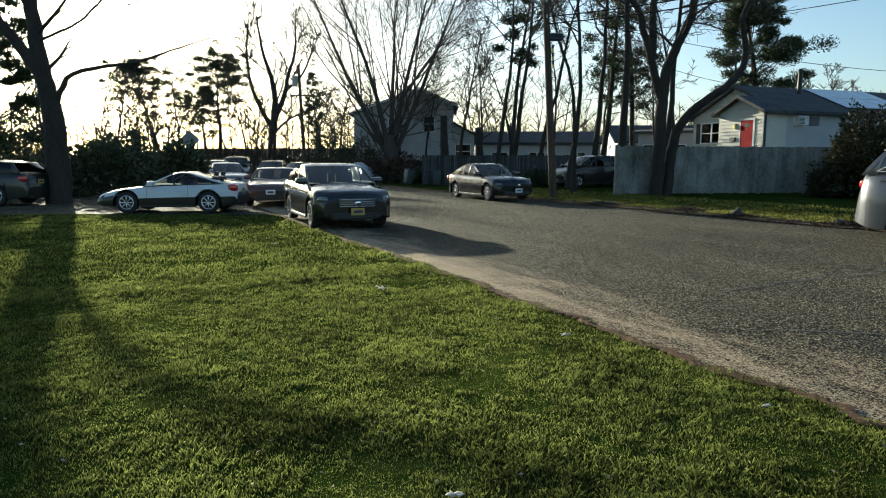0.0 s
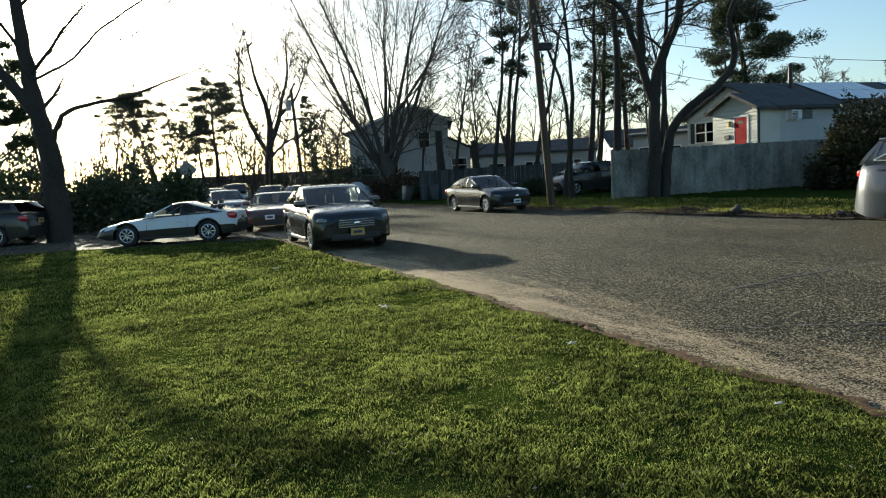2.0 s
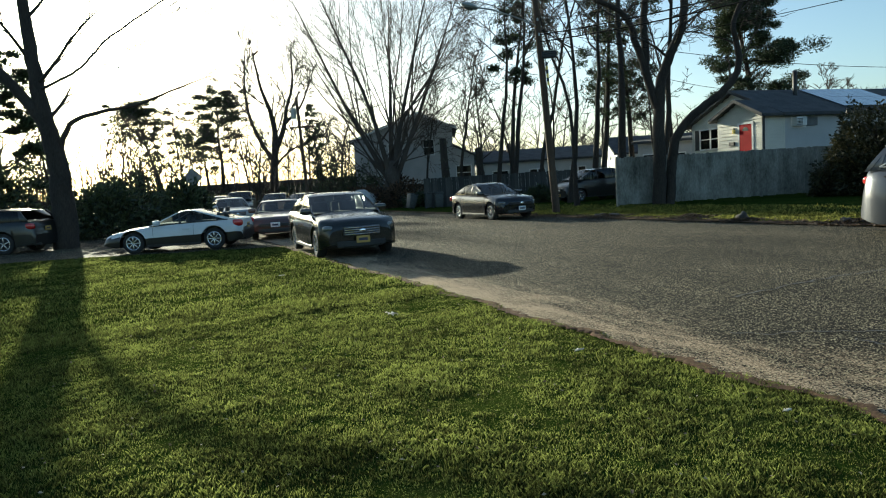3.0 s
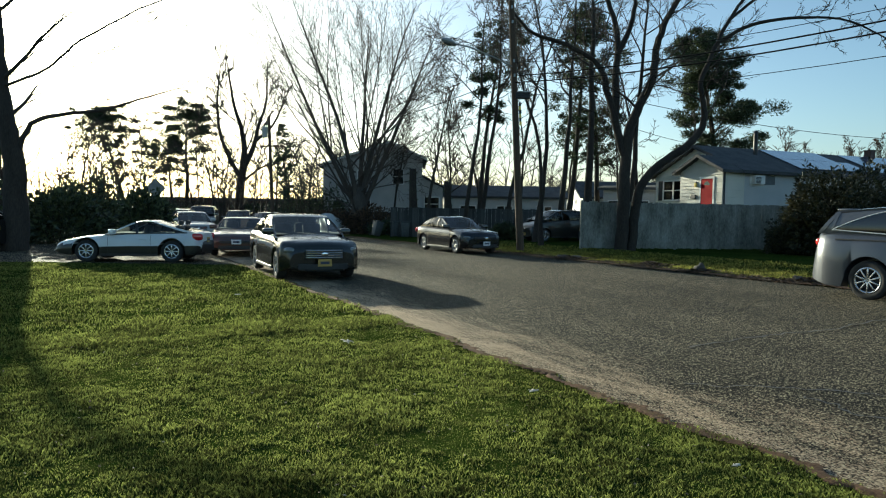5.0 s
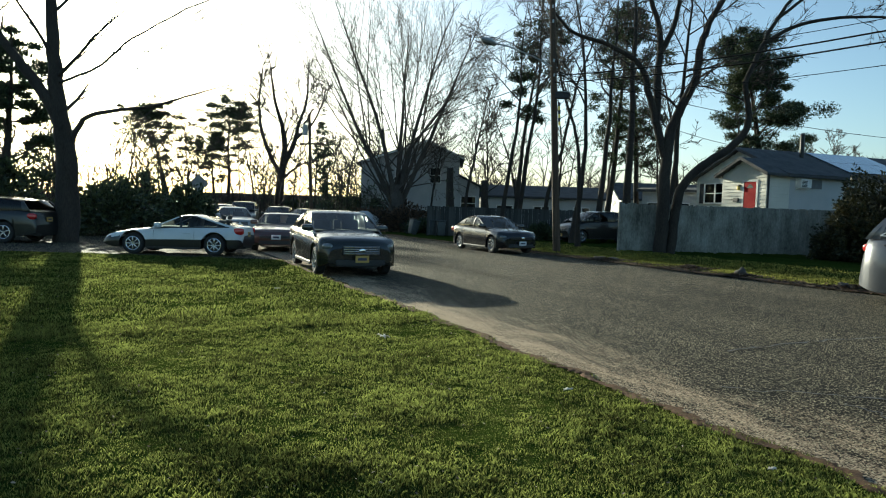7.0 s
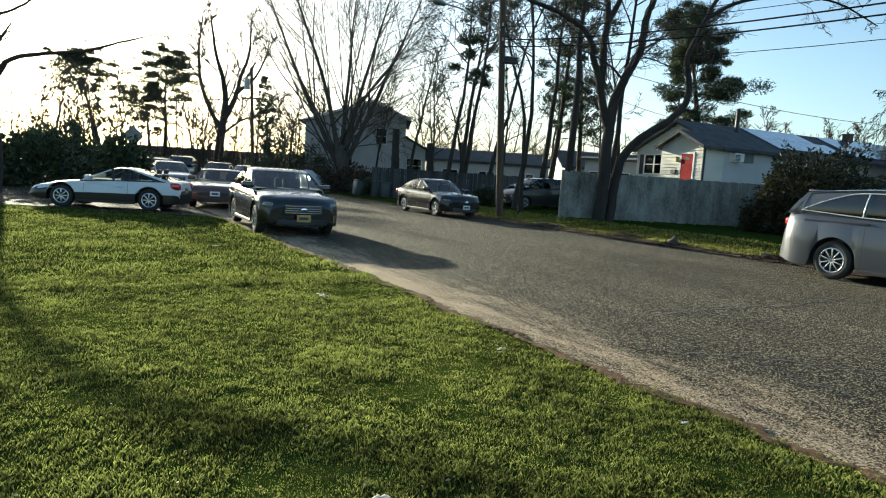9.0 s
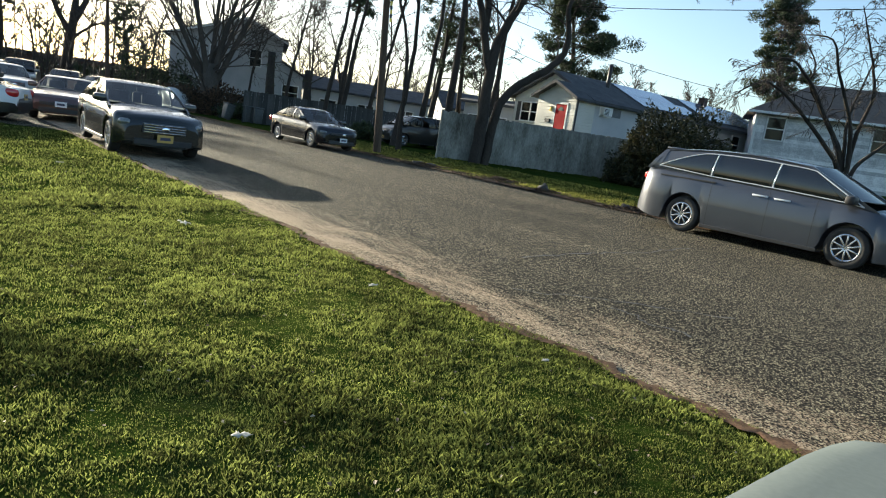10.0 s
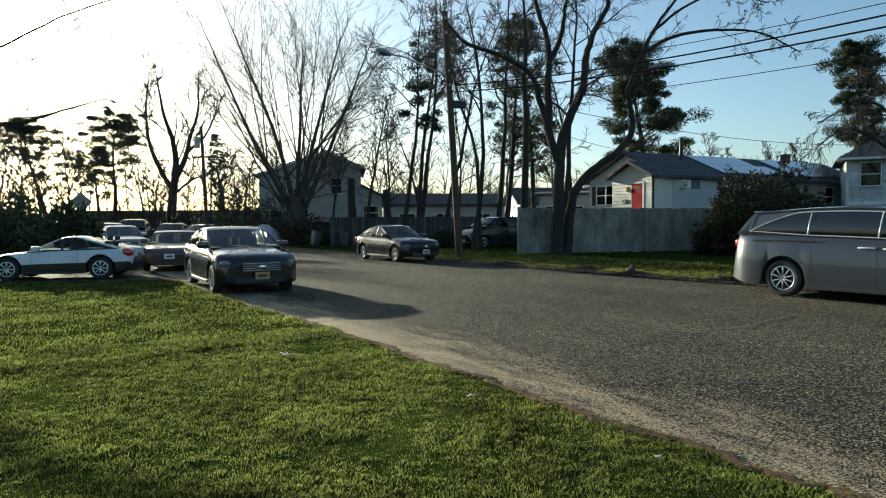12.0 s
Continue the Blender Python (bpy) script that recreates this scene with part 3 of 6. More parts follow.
def car(name, m, s, label, category="car", group="parked cars"):
    """A car, nose along +x, standing on its wheels, its origin between the axles. s holds its sizes and finishes."""
    root = empty(name, m, label, category, group)
    W, wb, r, tip, tail = s["W"] / 2, s["wb"], s["r"], s["wb"] / 2 + s["front"], -s["wb"] / 2 - s["rear"]
    deck, sill = s["deck"], s.get("sill", 0.21)
    xf, xr, ra = wb / 2, -wb / 2, r + 0.065
    A, B, C, Dd = s["house"]

    def halfw(x):
        e = min(tip - x, x - tail)
        lim = s.get("nose_r", 0.55)
        return W * (1 if e > lim else 1 - 0.20 * (1 - e / lim) ** 2.2)

    def swept(x, y):
        """How far the nose and the tail draw back towards the corners."""
        bow = s.get("nose_bow", 0.0)
        return bow * (abs(y) / W) ** 2.2 * (smoothstep(xf + ra, tip, x) - 0.6 * smoothstep(-xr + ra, -tail, -x))

    def low(x):
        z = sill
        e = min(tip - x, x - tail)
        z += 0.10 * (1 - min(1, e / 0.5)) ** 1.5
        for c in (xf, xr):
            if abs(x - c) < ra:
                z = max(z, r + math.sqrt(max(0, ra * ra - (x - c) ** 2)) - 0.0)
        return z

    xs = set(np.linspace(tail, tip, 40))
    for c in (xf, xr):
        xs |= set(c + ra * np.cos(np.linspace(0.0, math.pi, 19)))
    for e in (0.0, 0.015, 0.05, 0.1, 0.18, 0.3):
        xs |= {tip - e, tail + e}
    xs = sorted(x for x in xs if tail <= x <= tip)
    verts, rings = [], []
    for x in xs:
        w, zd, zb = halfw(x), interp(deck, x), low(x)
        zs = zd - s.get("drop", 0.05)
        zs = max(zs, zb + 0.03)
        zm = max(zb + 0.02, sill + 0.48 * (zs - sill))
        bend = s.get("tuck", 0.045)
        cr = s.get("hood_crown", 0.024) if x > A[0] - 0.1 else 0.024
        half = [(0, sill + 0.02), (w - 0.30, sill + 0.02), (w - 0.30, max(zb, sill + 0.021)), (w - 0.035, zb), (w - 0.012, zb + 0.012), (w, zm),
                (w - bend * 0.35, zm + 0.65 * (zs - zm)), (w - bend, zs), (w - bend - 0.05, zd - 0.006), (w * 0.6, zd + cr * 0.55), (0, zd + cr)]
        ring = [(x - swept(x, y), y, z) for y, z in half] + [(x - swept(x, y), -y, z) for y, z in half[-2:0:-1]]
        rings.append(len(verts))
        verts += ring
    k = len(ring)
    faces = []
    for a, b in zip(rings, rings[1:]):
        faces += [(a + i, a + (i + 1) % k, b + (i + 1) % k, b + i) for i in range(k)]
    faces += [tuple(rings[0] + i for i in range(k)), tuple(rings[-1] + i for i in reversed(range(k)))]
    finish = s["paint"]
    me = mesh_of("body", verts, faces, [finish, s.get("lower", finish), BLACK], True, 38)
    zsplit = s.get("split", -1)
    for p in me.polygons:
        c = p.center
        if abs(c.y) < W - 0.29 and c.z < sill + 0.1 or (abs(c.y) < W - 0.1 and c.z < r + ra and abs(p.normal.z) > 0.7 and c.z > sill + 0.05 and min(abs(c.x - xf), abs(c.x - xr)) < ra and p.normal.z < 0):
            p.material_index = 2
        elif c.z < zsplit:
            p.material_index = 1
    put_part("body", me, root)

    # cabin: glass, pillars and roof
    wbelt, wroof = W - s.get("tuck", 0.045) - 0.05, s.get("roofw", W * 0.74)
    lean = s.get("bow", 0.10)

    def side_pt(t, v, sg, off=0.0):
        """A point of the cabin's side: t from front to back, v from belt to roof."""
        xb = A[0] + (Dd[0] - A[0]) * t
        xt = C[0] if t >= 1 else B[0] if t <= 0 else min(B[0], max(C[0], xb + 0.06))
        x = xb * (1 - v) + xt * v
        zb = interp(deck, xb) - 0.005
        f = (B[0] - xt) / (B[0] - C[0])
        zt = B[1] + (C[1] - B[1]) * f + s.get("crown", 0.05) * 0.6 * math.sin(math.pi * f)
        y = wbelt + (wroof - wbelt) * v + 0.035 * math.sin(math.pi * v) + off
        return (x, sg * y, zb + (zt - zb) * v)

    def side_panel(nm, t0, t1, material, off, v0=0.02, v1=0.97, lab=""):
        for sg in (1, -1):
            v, f = grid_mesh(lambda a, b: side_pt(t0 + (t1 - t0) * a, v0 + (v1 - v0) * b, sg, off), 6, 6)
            f = outward(v, f, (0, sg, 0.2))
            ob = put_part(nm, mesh_of(nm, v, f, material, True), root, None, lab)
            ob.visible_shadow = material in (finish,)

    def end_panel(nm, p, q, fwd, material, inset):
        def fn(a, b):
            y0 = (wbelt + (wroof - wbelt) * b + 0.035 * math.sin(math.pi * b) - inset)
            y = y0 * (2 * a - 1)
            x = p[0] + (q[0] - p[0]) * b + fwd * lean * (1 - (2 * a - 1) ** 2)
            return (x, y, p[1] + (q[1] - p[1]) * b + 0.02 * (1 - (2 * a - 1) ** 2) * b)
        v, f = grid_mesh(fn, 12, 6)
        f = outward(v, f, (fwd, 0, 0.4))
        ob = put_part(nm, mesh_of(nm, v, f, material, True), root)
        ob.visible_shadow = False

    end_panel("windshield", A, B, 1, PANE_CAR, 0.03)
    if s.get("rear_open", True):
        end_panel("rear_window", Dd, C, -1, s.get("rear_pane", PANE_CAR), 0.03)

    def roof_fn(a, b):
        x = B[0] + (C[0] - B[0]) * a
        e = 2 * b - 1
        bowx = lean * (1 - e * e)
        x += bowx * (1 - a) - bowx * a
        zz = B[1] + (C[1] - B[1]) * a + s.get("crown", 0.05) * math.sin(math.pi * a) ** 0.7 + 0.035 * (1 - e ** 4)
        return (x, wroof * 1.02 * e, zz - 0.02)
    v, f = grid_mesh(roof_fn, 12, 10)
    bm = bmesh.new()
    vs = [bm.verts.new(c) for c in v]
    for q in f:
        bm.faces.new([vs[i] for i in q])
    bmesh.ops.recalc_face_normals(bm, faces=bm.faces)
    bmesh.ops.solidify(bm, geom=bm.faces, thickness=0.03)
    part("roof", bm, finish, root, smooth=True)

    def bar(nm, t, v0, v1, width, material, thick=0.03, off=0.004):
        for sg in (1, -1):
            pts = [Vector(side_pt(t, v0 + (v1 - v0) * i / 6, sg, off)) for i in range(7)]
            vv, ff = [], []
            for q in pts:
                for dx, dy in ((-width, 0), (width, 0), (width, -thick), (-width, -thick)):
                    vv.append((q.x + dx, q.y + sg * dy, q.z))
            for i in range(6):
                ff += [(4 * i + j, 4 * i + (j + 1) % 4, 4 * i + 4 + (j + 1) % 4, 4 * i + 4 + j) for j in range(4)]
            ff += [(0, 1, 2, 3), (27, 26, 25, 24)]
            bm2 = bmesh.new()
            bv = [bm2.verts.new(c) for c in vv]
            for q in ff:
                bm2.faces.new([bv[i] for i in q])
            part(nm, bm2, material, root)

    bar("pillar", 0.0, -0.02, 1.0, 0.045, finish)
    for t in s["pillars"] if not s.get("arch") else ():
        bar("pillar", t, 0.0, 1.0, s.get("pillar_w", 0.03), s.get("pillar_mat", BLACK))
    bar("pillar", s["glass_end"] + 0.5 * (1 - s["glass_end"]) * 0, 0.0, 1.0, 0.03, finish)
    bar("pillar", 1.0, -0.02, 1.0, 0.05, finish)
    if s.get("arch"):
        arched_sides(root, s, side_pt, finish)
    ts = [0.02, *s["pillars"], s["glass_end"]] if not s.get("arch") else []
    for i, (t0, t1) in enumerate(zip(ts, ts[1:])):
        side_panel("side_window", t0 + 0.005, t1 - 0.005, s.get("side_pane", PANE_CAR) if i else PANE_CAR if not s.get("all_tint") else PANE_TINT, -0.004)
    if s["glass_end"] < 0.985 and not s.get("arch"):
        side_panel("rear_quarter", s["glass_end"], 1.0, finish, 0.0, 0.0, 1.0)

    # belt and roof mouldings
    for sg in (1, -1) if not s.get("arch") else ():
        for v_at, th, mtl in ((0.015, 0.013, s.get("trim", BLACK)), (0.965, 0.012, s.get("trim", BLACK))):
            bm2 = bmesh.new()
            pts = [Vector(side_pt(t, v_at, sg, 0.007)) for t in np.linspace(0.0, s["glass_end"], 16)]
            for p, q in zip(pts, pts[1:]):
                add_cyl(bm2, p, q, th, seg=6)
            part("window_moulding", bm2, mtl, root)

    # inside
    bm = bmesh.new()
    zc = interp(deck, 0) + 0.028
    add_box(bm, (Dd[0] + 0.1, -wbelt + 0.03, zc - 0.012), (A[0] - 0.05, wbelt - 0.03, zc))
    part("cabin_floor", bm, CABIN, root)
    for x in ((A[0] + Dd[0]) / 2 + 0.15, (A[0] + Dd[0]) / 2 - 0.75):
        for y in (-0.36, 0.36):
            bm = box((-0.08, -0.22, -0.3), (0.08, 0.22, 0.10), 0.05)
            add_box(bm, (-0.05, -0.13, 0.12), (0.05, 0.13, 0.26), 0.03)
            ob = part("seat", bm, CABIN, root, smooth=True)
            ob.matrix_basis = pose(x, y, zc + 0.13, 0, -14, 0)

    # lamps, grille, bumpers, plates
    zn, zt = interp(deck, tip - 0.25), interp(deck, tail + 0.1)
    hl, tl = s.get("head", (0.16, 0.075)), s.get("lamp", (0.10, 0.11))

    def blob(nm, c, size, mtl, rz=0.0):
        bm2 = bmesh.new()
        bmesh.ops.create_uvsphere(bm2, u_segments=18, v_segments=10, radius=1)
        for vv in bm2.verts:
            vv.co = Vector((math.copysign(abs(vv.co.x) ** 0.6, vv.co.x), math.copysign(abs(vv.co.y) ** 0.6, vv.co.y), math.copysign(abs(vv.co.z) ** 0.7, vv.co.z)))
        ob = part(nm, bm2, mtl, root, smooth=True, sharp=80)
        ob.matrix_basis = pose(*c, 0, 0, rz) @ Matrix.Diagonal((*size, 1))

    if s.get("lights", True):
        for sg in (1, -1):
            blob("headlight", (tip - 0.20 - 0.62 * s.get("nose_bow", 0.0), sg * (W * (0.73 if not s.get("nose_bow") else 0.66)), zn - (0.12 if not s.get("nose_bow") else 0.155)), (0.14 + 0.12 * s.get("nose_bow", 0.0), hl[0] * 0.9, hl[1] * 0.8), LAMP_CLEAR, sg * (-20 - 70 * s.get("nose_bow", 0.0)))
            blob("taillight", (tail + s.get("lamp_x", 0.15), sg * (W * 0.80), zt - 0.12), (0.17, tl[0], tl[1]), LAMP_RED, sg * 10)
    def bend(bm2):
        """Cuts a cross bar into short lengths and lays it along the swept nose."""
        if s.get("nose_bow"):
            for i in range(1, 10):
                y = W * (i / 5 - 1)
                bmesh.ops.bisect_plane(bm2, geom=bm2.verts[:] + bm2.edges[:] + bm2.faces[:], plane_co=(0, y, 0), plane_no=(0, 1, 0))
            for vv in bm2.verts:
                vv.co.x -= swept(tip, vv.co.y)

    gz = s.get("grille", (0.38, 0.10, 0.56))
    bm = box((tip - 0.06, -gz[0], gz[2] - gz[1]), (tip + 0.006, gz[0], gz[2] + gz[1]), 0.012)
    bend(bm)
    g = part("grille", bm, BLACK, root)
    nb = s.get("bars", 4)
    for i in range(nb):
        z = gz[2] - gz[1] + 2 * gz[1] * (i + 0.5) / nb
        bm = box((tip - 0.01, -gz[0] * 0.96, z - 0.011), (tip + 0.020, gz[0] * 0.96, z + 0.011), 0.006)
        bend(bm)
        part("grille_bar", bm, s.get("bar_mat", CHROME), g)
    if nb:
        bm = bmesh.new()
        bmesh.ops.create_uvsphere(bm, u_segments=14, v_segments=8, radius=1, matrix=Matrix.Translation((tip + 0.02, 0, gz[2])) @ Matrix.Diagonal((0.012, 0.075, 0.05, 1)))
        part("badge", bm, CHROME, g, smooth=True, sharp=80)
    bm = box((tip - 0.05, -W * 0.62, 0.26), (tip + 0.004, W * 0.62, 0.38), 0.012)
    bend(bm)
    part("lower_grille", bm, BLACK, root)
    for x, mtl, sx in ((tip + 0.012, s.get("plate", PLATE_Y), 1), (tail - 0.006, s.get("plate", PLATE_Y), -1)):
        zc2 = s.get("plate_z", 0.45) if sx > 0 else zt - 0.22
        pl = part("number_plate", box((x - 0.008, -0.155, zc2 - 0.078), (x + 0.008, 0.155, zc2 + 0.078), 0.004), mtl, root)
        part("plate_marking", box((x + sx * 0.009 - 0.002, -0.10, zc2 - 0.03), (x + sx * 0.009 + 0.002, 0.10, zc2 + 0.03)), INK, pl)
    for sg in (1, -1):
        p = side_pt(0.05, 0.05, sg)
        bm = box((p[0] - 0.19, -0.13, -0.07), (p[0] - 0.02, 0.13, 0.09), 0.045)
        bmesh.ops.translate(bm, vec=(0, p[1] + sg * 0.12, p[2] + 0.07), verts=bm.verts)
        part("wing_mirror", bm, s.get("mirror", finish), root, smooth=True)
        for x in s["seams"]:
            w = halfw(x)
            zs = interp(deck, x) - 0.05
            zm = sill + 0.48 * (zs - sill)
            vv = []
            for y, z in ((w - 0.010, max(low(x), sill) + 0.03), (w + 0.001, zm), (w - 0.0145, zm + 0.65 * (zs - zm)), (w - 0.045, zs)):
                vv += [(x - 0.004, sg * (y + 0.003), z), (x + 0.004, sg * (y + 0.003), z)]
            put_part("door_seam", mesh_of("door_seam", vv, [(2 * i, 2 * i + 1, 2 * i + 3, 2 * i + 2) for i in range(3)], BLACK), root)
        for x in s["handles"]:
            z = interp(deck, x) - 0.17
            hw = s.get("handle_l", 0.11)
            bm = box((x - hw, sg * (W - 0.028) - 0.018, z - 0.018), (x + hw, sg * (W - 0.028) + 0.034, z + 0.018), 0.008)
            part("door_handle", bm, s.get("handle", finish), root, smooth=True)
        ob = part("sill_trim", box((xr + ra + 0.02, sg * (W - 0.01) - 0.02, sill - 0.015), (xf - ra - 0.02, sg * (W - 0.01) + 0.012, sill + 0.05), 0.008), s.get("sill_mat", BLACK), root)
    for x in (xf, xr):
        for sg in (1, -1):
            wheel(root, x, sg * (W - 0.13), r, 0.215, s.get("spokes", 5), s.get("rim", ALLOY), sg)
    part("axle", cyl((xf, -W + 0.2, r), (xf, W - 0.2, r), 0.06, seg=8), BLACK, root)
    part("axle", cyl((xr, -W + 0.2, r), (xr, W - 0.2, r), 0.06, seg=8), BLACK, root)
    return root


def sedan_spec(L, W, H, wb, front, **kw):
    rear = L - wb - front
    tip, tail = wb / 2 + front, -wb / 2 - rear
    belt = H * 0.655
    deck = [(tail, belt * 0.70), (tail + 0.03, belt * 0.97), (tail + 0.15, belt + 0.03), (tail + 0.65, belt + 0.05), (-0.2, belt + 0.0), (wb / 2 - 0.45, belt - 0.02), (wb / 2, belt - 0.05),
            (tip - 0.40, belt - 0.12), (tip - 0.16, belt - 0.17), (tip - 0.05, belt - 0.24), (tip, belt - 0.36)]
    xa = wb / 2 - 0.38
    s = dict(W=W, wb=wb, r=0.325, front=front, rear=rear, deck=deck, house=((xa, interp(deck, xa) - 0.01), (xa - 1.02, H - 0.095), (-wb / 2 + 0.40, H - 0.12), (tail + 0.60, interp(deck, tail + 0.62) - 0.01)),
             pillars=(0.46,), glass_end=0.80, crown=0.085, seams=(wb / 2 - 0.50, -0.10, -wb / 2 + 0.42), handles=(0.10, -0.95), grille=(0.40, 0.095, belt - 0.335), plate_z=0.42)
    s.update(kw)
    return s


def van_spec(L, W, H, wb, front, **kw):
    rear = L - wb - front
    tip, tail = wb / 2 + front, -wb / 2 - rear
    belt = H * 0.645
    deck = [(tail, belt * 0.60), (tail + 0.03, belt * 0.80), (tail + 0.08, belt * 0.97), (tail + 0.14, belt + 0.07), (tail + 0.5, belt + 0.075), (-0.6, belt + 0.03), (0.4, belt), (wb / 2 - 0.1, belt - 0.05), (wb / 2 + 0.3, belt - 0.11), (tip - 0.3, belt - 0.24),
            (tip - 0.1, belt - 0.36), (tip, belt - 0.58)]
    xa = wb / 2 + 0.30
    s = dict(W=W, wb=wb, r=0.362, front=front, rear=rear, deck=deck, house=((xa, interp(deck, xa) - 0.01), (xa - 1.25, H - 0.12), (tail + 0.50, H - 0.15), (tail + 0.17, interp(deck, tail + 0.17) - 0.01)),
             pillars=(0.40, 0.68), glass_end=0.95, seams=(wb / 2 - 0.62, 0.12, -wb / 2 + 0.55), handles=(-0.06, 0.36), side_pane=PANE_TINT, rear_pane=PANE_TINT, roofw=W / 2 * 0.78, crown=0.09,
             grille=(0.42, 0.09, belt - 0.55), plate_z=0.42)
    s.update(kw)
    return s


P_SEDAN = paint("dark_green_grey_paint", (0.014, 0.017, 0.016), 0.0, 0.2)
P_NAVY = paint("black_blue_paint", (0.008, 0.009, 0.012), 0.0, 0.2)
P_SILVER = paint("silver_grey_paint", (0.080, 0.087, 0.103), 0.5, 0.33)
TRIM_BRIGHT = mat("bright_trim", (0.62, 0.63, 0.65), (0.75, 0.76, 0.78), 6, 60, 0.35, 0.35)
P_WHITE = paint("white_paint", (0.72, 0.73, 0.74), 0.0)
P_MAROON = paint("dark_maroon_paint", (0.07, 0.028, 0.022), 0.2)
P_BLUEGREY = mat("blue_grey_paint", (0.10, 0.12, 0.115), (0.125, 0.145, 0.14), 1.0, 60, 0.7, spec=0.15)
P_GREY = paint("grey_paint", (0.14, 0.14, 0.145), 0.4)
P_BLACK = paint("black_paint", (0.012, 0.012, 0.012), 0.0)
P_TAN = paint("pale_silver_paint", (0.42, 0.42, 0.41), 0.4)
ALONG = ROAD_TURN + 180


def on_road(u, n, turn=0.0):
    p = at_road(u, n)
    f = (n - 3.96) / 10.9
    return pose(p.x, p.y, 0.16 * f * (1 - f) + 0.003 if 0 < f < 1 else 0.005, 0, 0, ALONG + turn)


car("sedan", on_road(16.1, 4.72, -3.2), sedan_spec(4.9, 1.82, 1.485, 2.78, 0.93, paint=P_SEDAN, trim=CHROME, handle=CHROME, bars=4, spokes=7, head=(0.24, 0.115), nose_bow=0.30, hood_crown=0.06, bow=0.17, roofw=0.70, grille=(0.42, 0.10, 0.60), plate_z=0.41),
    "dark green-grey four-door sedan with chrome grille at the lawn's edge")
car("sedan", on_road(23.4, 13.45), sedan_spec(4.64, 1.775, 1.455, 2.70, 0.95, paint=P_NAVY, plate=PLATE_W, bars=1, bar_mat=BLACK, spokes=9, head=(0.24, 0.085), grille=(0.5, 0.05, 0.62), nose_bow=0.32, hood_crown=0.06, bow=0.17, roofw=0.68),
    "black compact sedan parked beside the far verge")
van = car("minivan", on_road(5.38, 14.02), van_spec(5.38, 2.06, 1.84, 3.2, 1.0, paint=P_SILVER, trim=TRIM_BRIGHT, handle=TRIM_BRIGHT, arch=True, lamp_x=0.20, spokes=10, mirror=BLACK, bars=2, lamp=(0.055, 0.085), pillar_mat=P_SILVER, r=0.375, tuck=0.08, crown=0.10, pillar_w=0.035, handle_l=0.15),
          "silver-grey minivan with tinted windows and chrome trim, parked by the verge", "minivan")
for sg in (1, -1):
    part("door_track", box((-2.25, sg * 0.965 - 0.02, 1.12), (-1.0, sg * 0.965 + 0.026, 1.15), 0.003), BLACK, van)
part("rear_spoiler", box((-2.40, -0.70, 1.70), (-2.0, 0.70, 1.745), 0.02), P_SILVER, van, smooth=True)

TIP_V = 1.22 + 0.95
car("sports_coupe", pose(-8.15, 20.05, 0.015, 0, 0, 183) @ Matrix.Scale(0.97, 4),
    dict(W=1.80, wb=2.44, r=0.325, front=0.95, rear=0.85, sill=0.2, drop=0.06,
         deck=[(-2.07, 0.62), (-2.03, 0.84), (-1.95, 0.90), (-1.4, 0.88), (0.0, 0.84), (0.7, 0.80), (1.4, 0.73), (1.95, 0.60), (2.10, 0.52), (TIP_V, 0.42)],
         house=((0.72, 0.79), (-0.12, 1.18), (-0.62, 1.20), (-1.85, 0.88)), pillars=(0.36,), glass_end=0.93, seams=(0.6, -0.62), handles=(-0.4,), paint=P_WHITE, lower=P_BLACK, split=0.52,
         roofw=0.62, grille=(0.5, 0.04, 0.36), bars=0, plate_z=0.33, head=(0.10, 0.04), spokes=8, side_pane=PANE_CAR),
    "low white sports coupe with black lower sides", "sports car")
car("coupe", pose(-6.15, 24.1, 0.015, 0, 0, -80),
    dict(W=1.84, wb=2.57, r=0.325, front=1.0, rear=1.1, sill=0.2, drop=0.05,
         deck=[(-2.385, 0.6), (-2.35, 0.86), (-2.2, 0.93), (-1.3, 0.92), (0.0, 0.88), (0.6, 0.87), (1.3, 0.83), (2.1, 0.74), (2.24, 0.66), (2.285, 0.5)],
         house=((0.60, 0.86), (-0.2, 1.24), (-0.8, 1.25), (-1.75, 0.92)), pillars=(0.4,), glass_end=0.85, seams=(0.5, -0.75), handles=(-0.5,), paint=P_MAROON, roofw=0.66,
         grille=(0.55, 0.05, 0.5), bars=0, plate=PLATE_W, plate_z=0.5, head=(0.14, 0.05), spokes=5),
    "low dark maroon coupe with a white plate", "car")

for x, y, rz, H, W, finish, lab in ((-24.5, 60, -78, 1.86, 1.95, P_GREY, "grey pickup-sized utility vehicle far across the lot"), (-14.4, 41, -80, 1.68, 1.90, P_TAN, "pale silver utility vehicle on the lot"),
                                    (-15.6, 50, -78, 1.95, 1.98, P_GREY, "tall grey utility vehicle far across the lot"), (-12.4, 48, -82, 1.66, 1.85, P_BLACK, "dark utility vehicle far across the lot"),
                                    (-10.6, 49, -100, 1.55, 1.85, P_BLACK, "black car far across the lot"), (-21, 45, -70, 1.5, 1.85, P_BLACK, "dark car on the lot under the trees")):
    car("utility_vehicle", pose(x, y, 0.015, 0, 0, rz), van_spec(4.7, W, H, 2.75, 0.9, paint=finish, sill=0.26, side_pane=PANE_CAR, rear_pane=PANE_CAR), lab, "car", "cars on the lot")
car("sedan", on_road(36.5, 4.9), sedan_spec(4.8, 1.82, 1.50, 2.75, 0.95, paint=P_TAN, bars=3), "pale silver car parked further along the road")
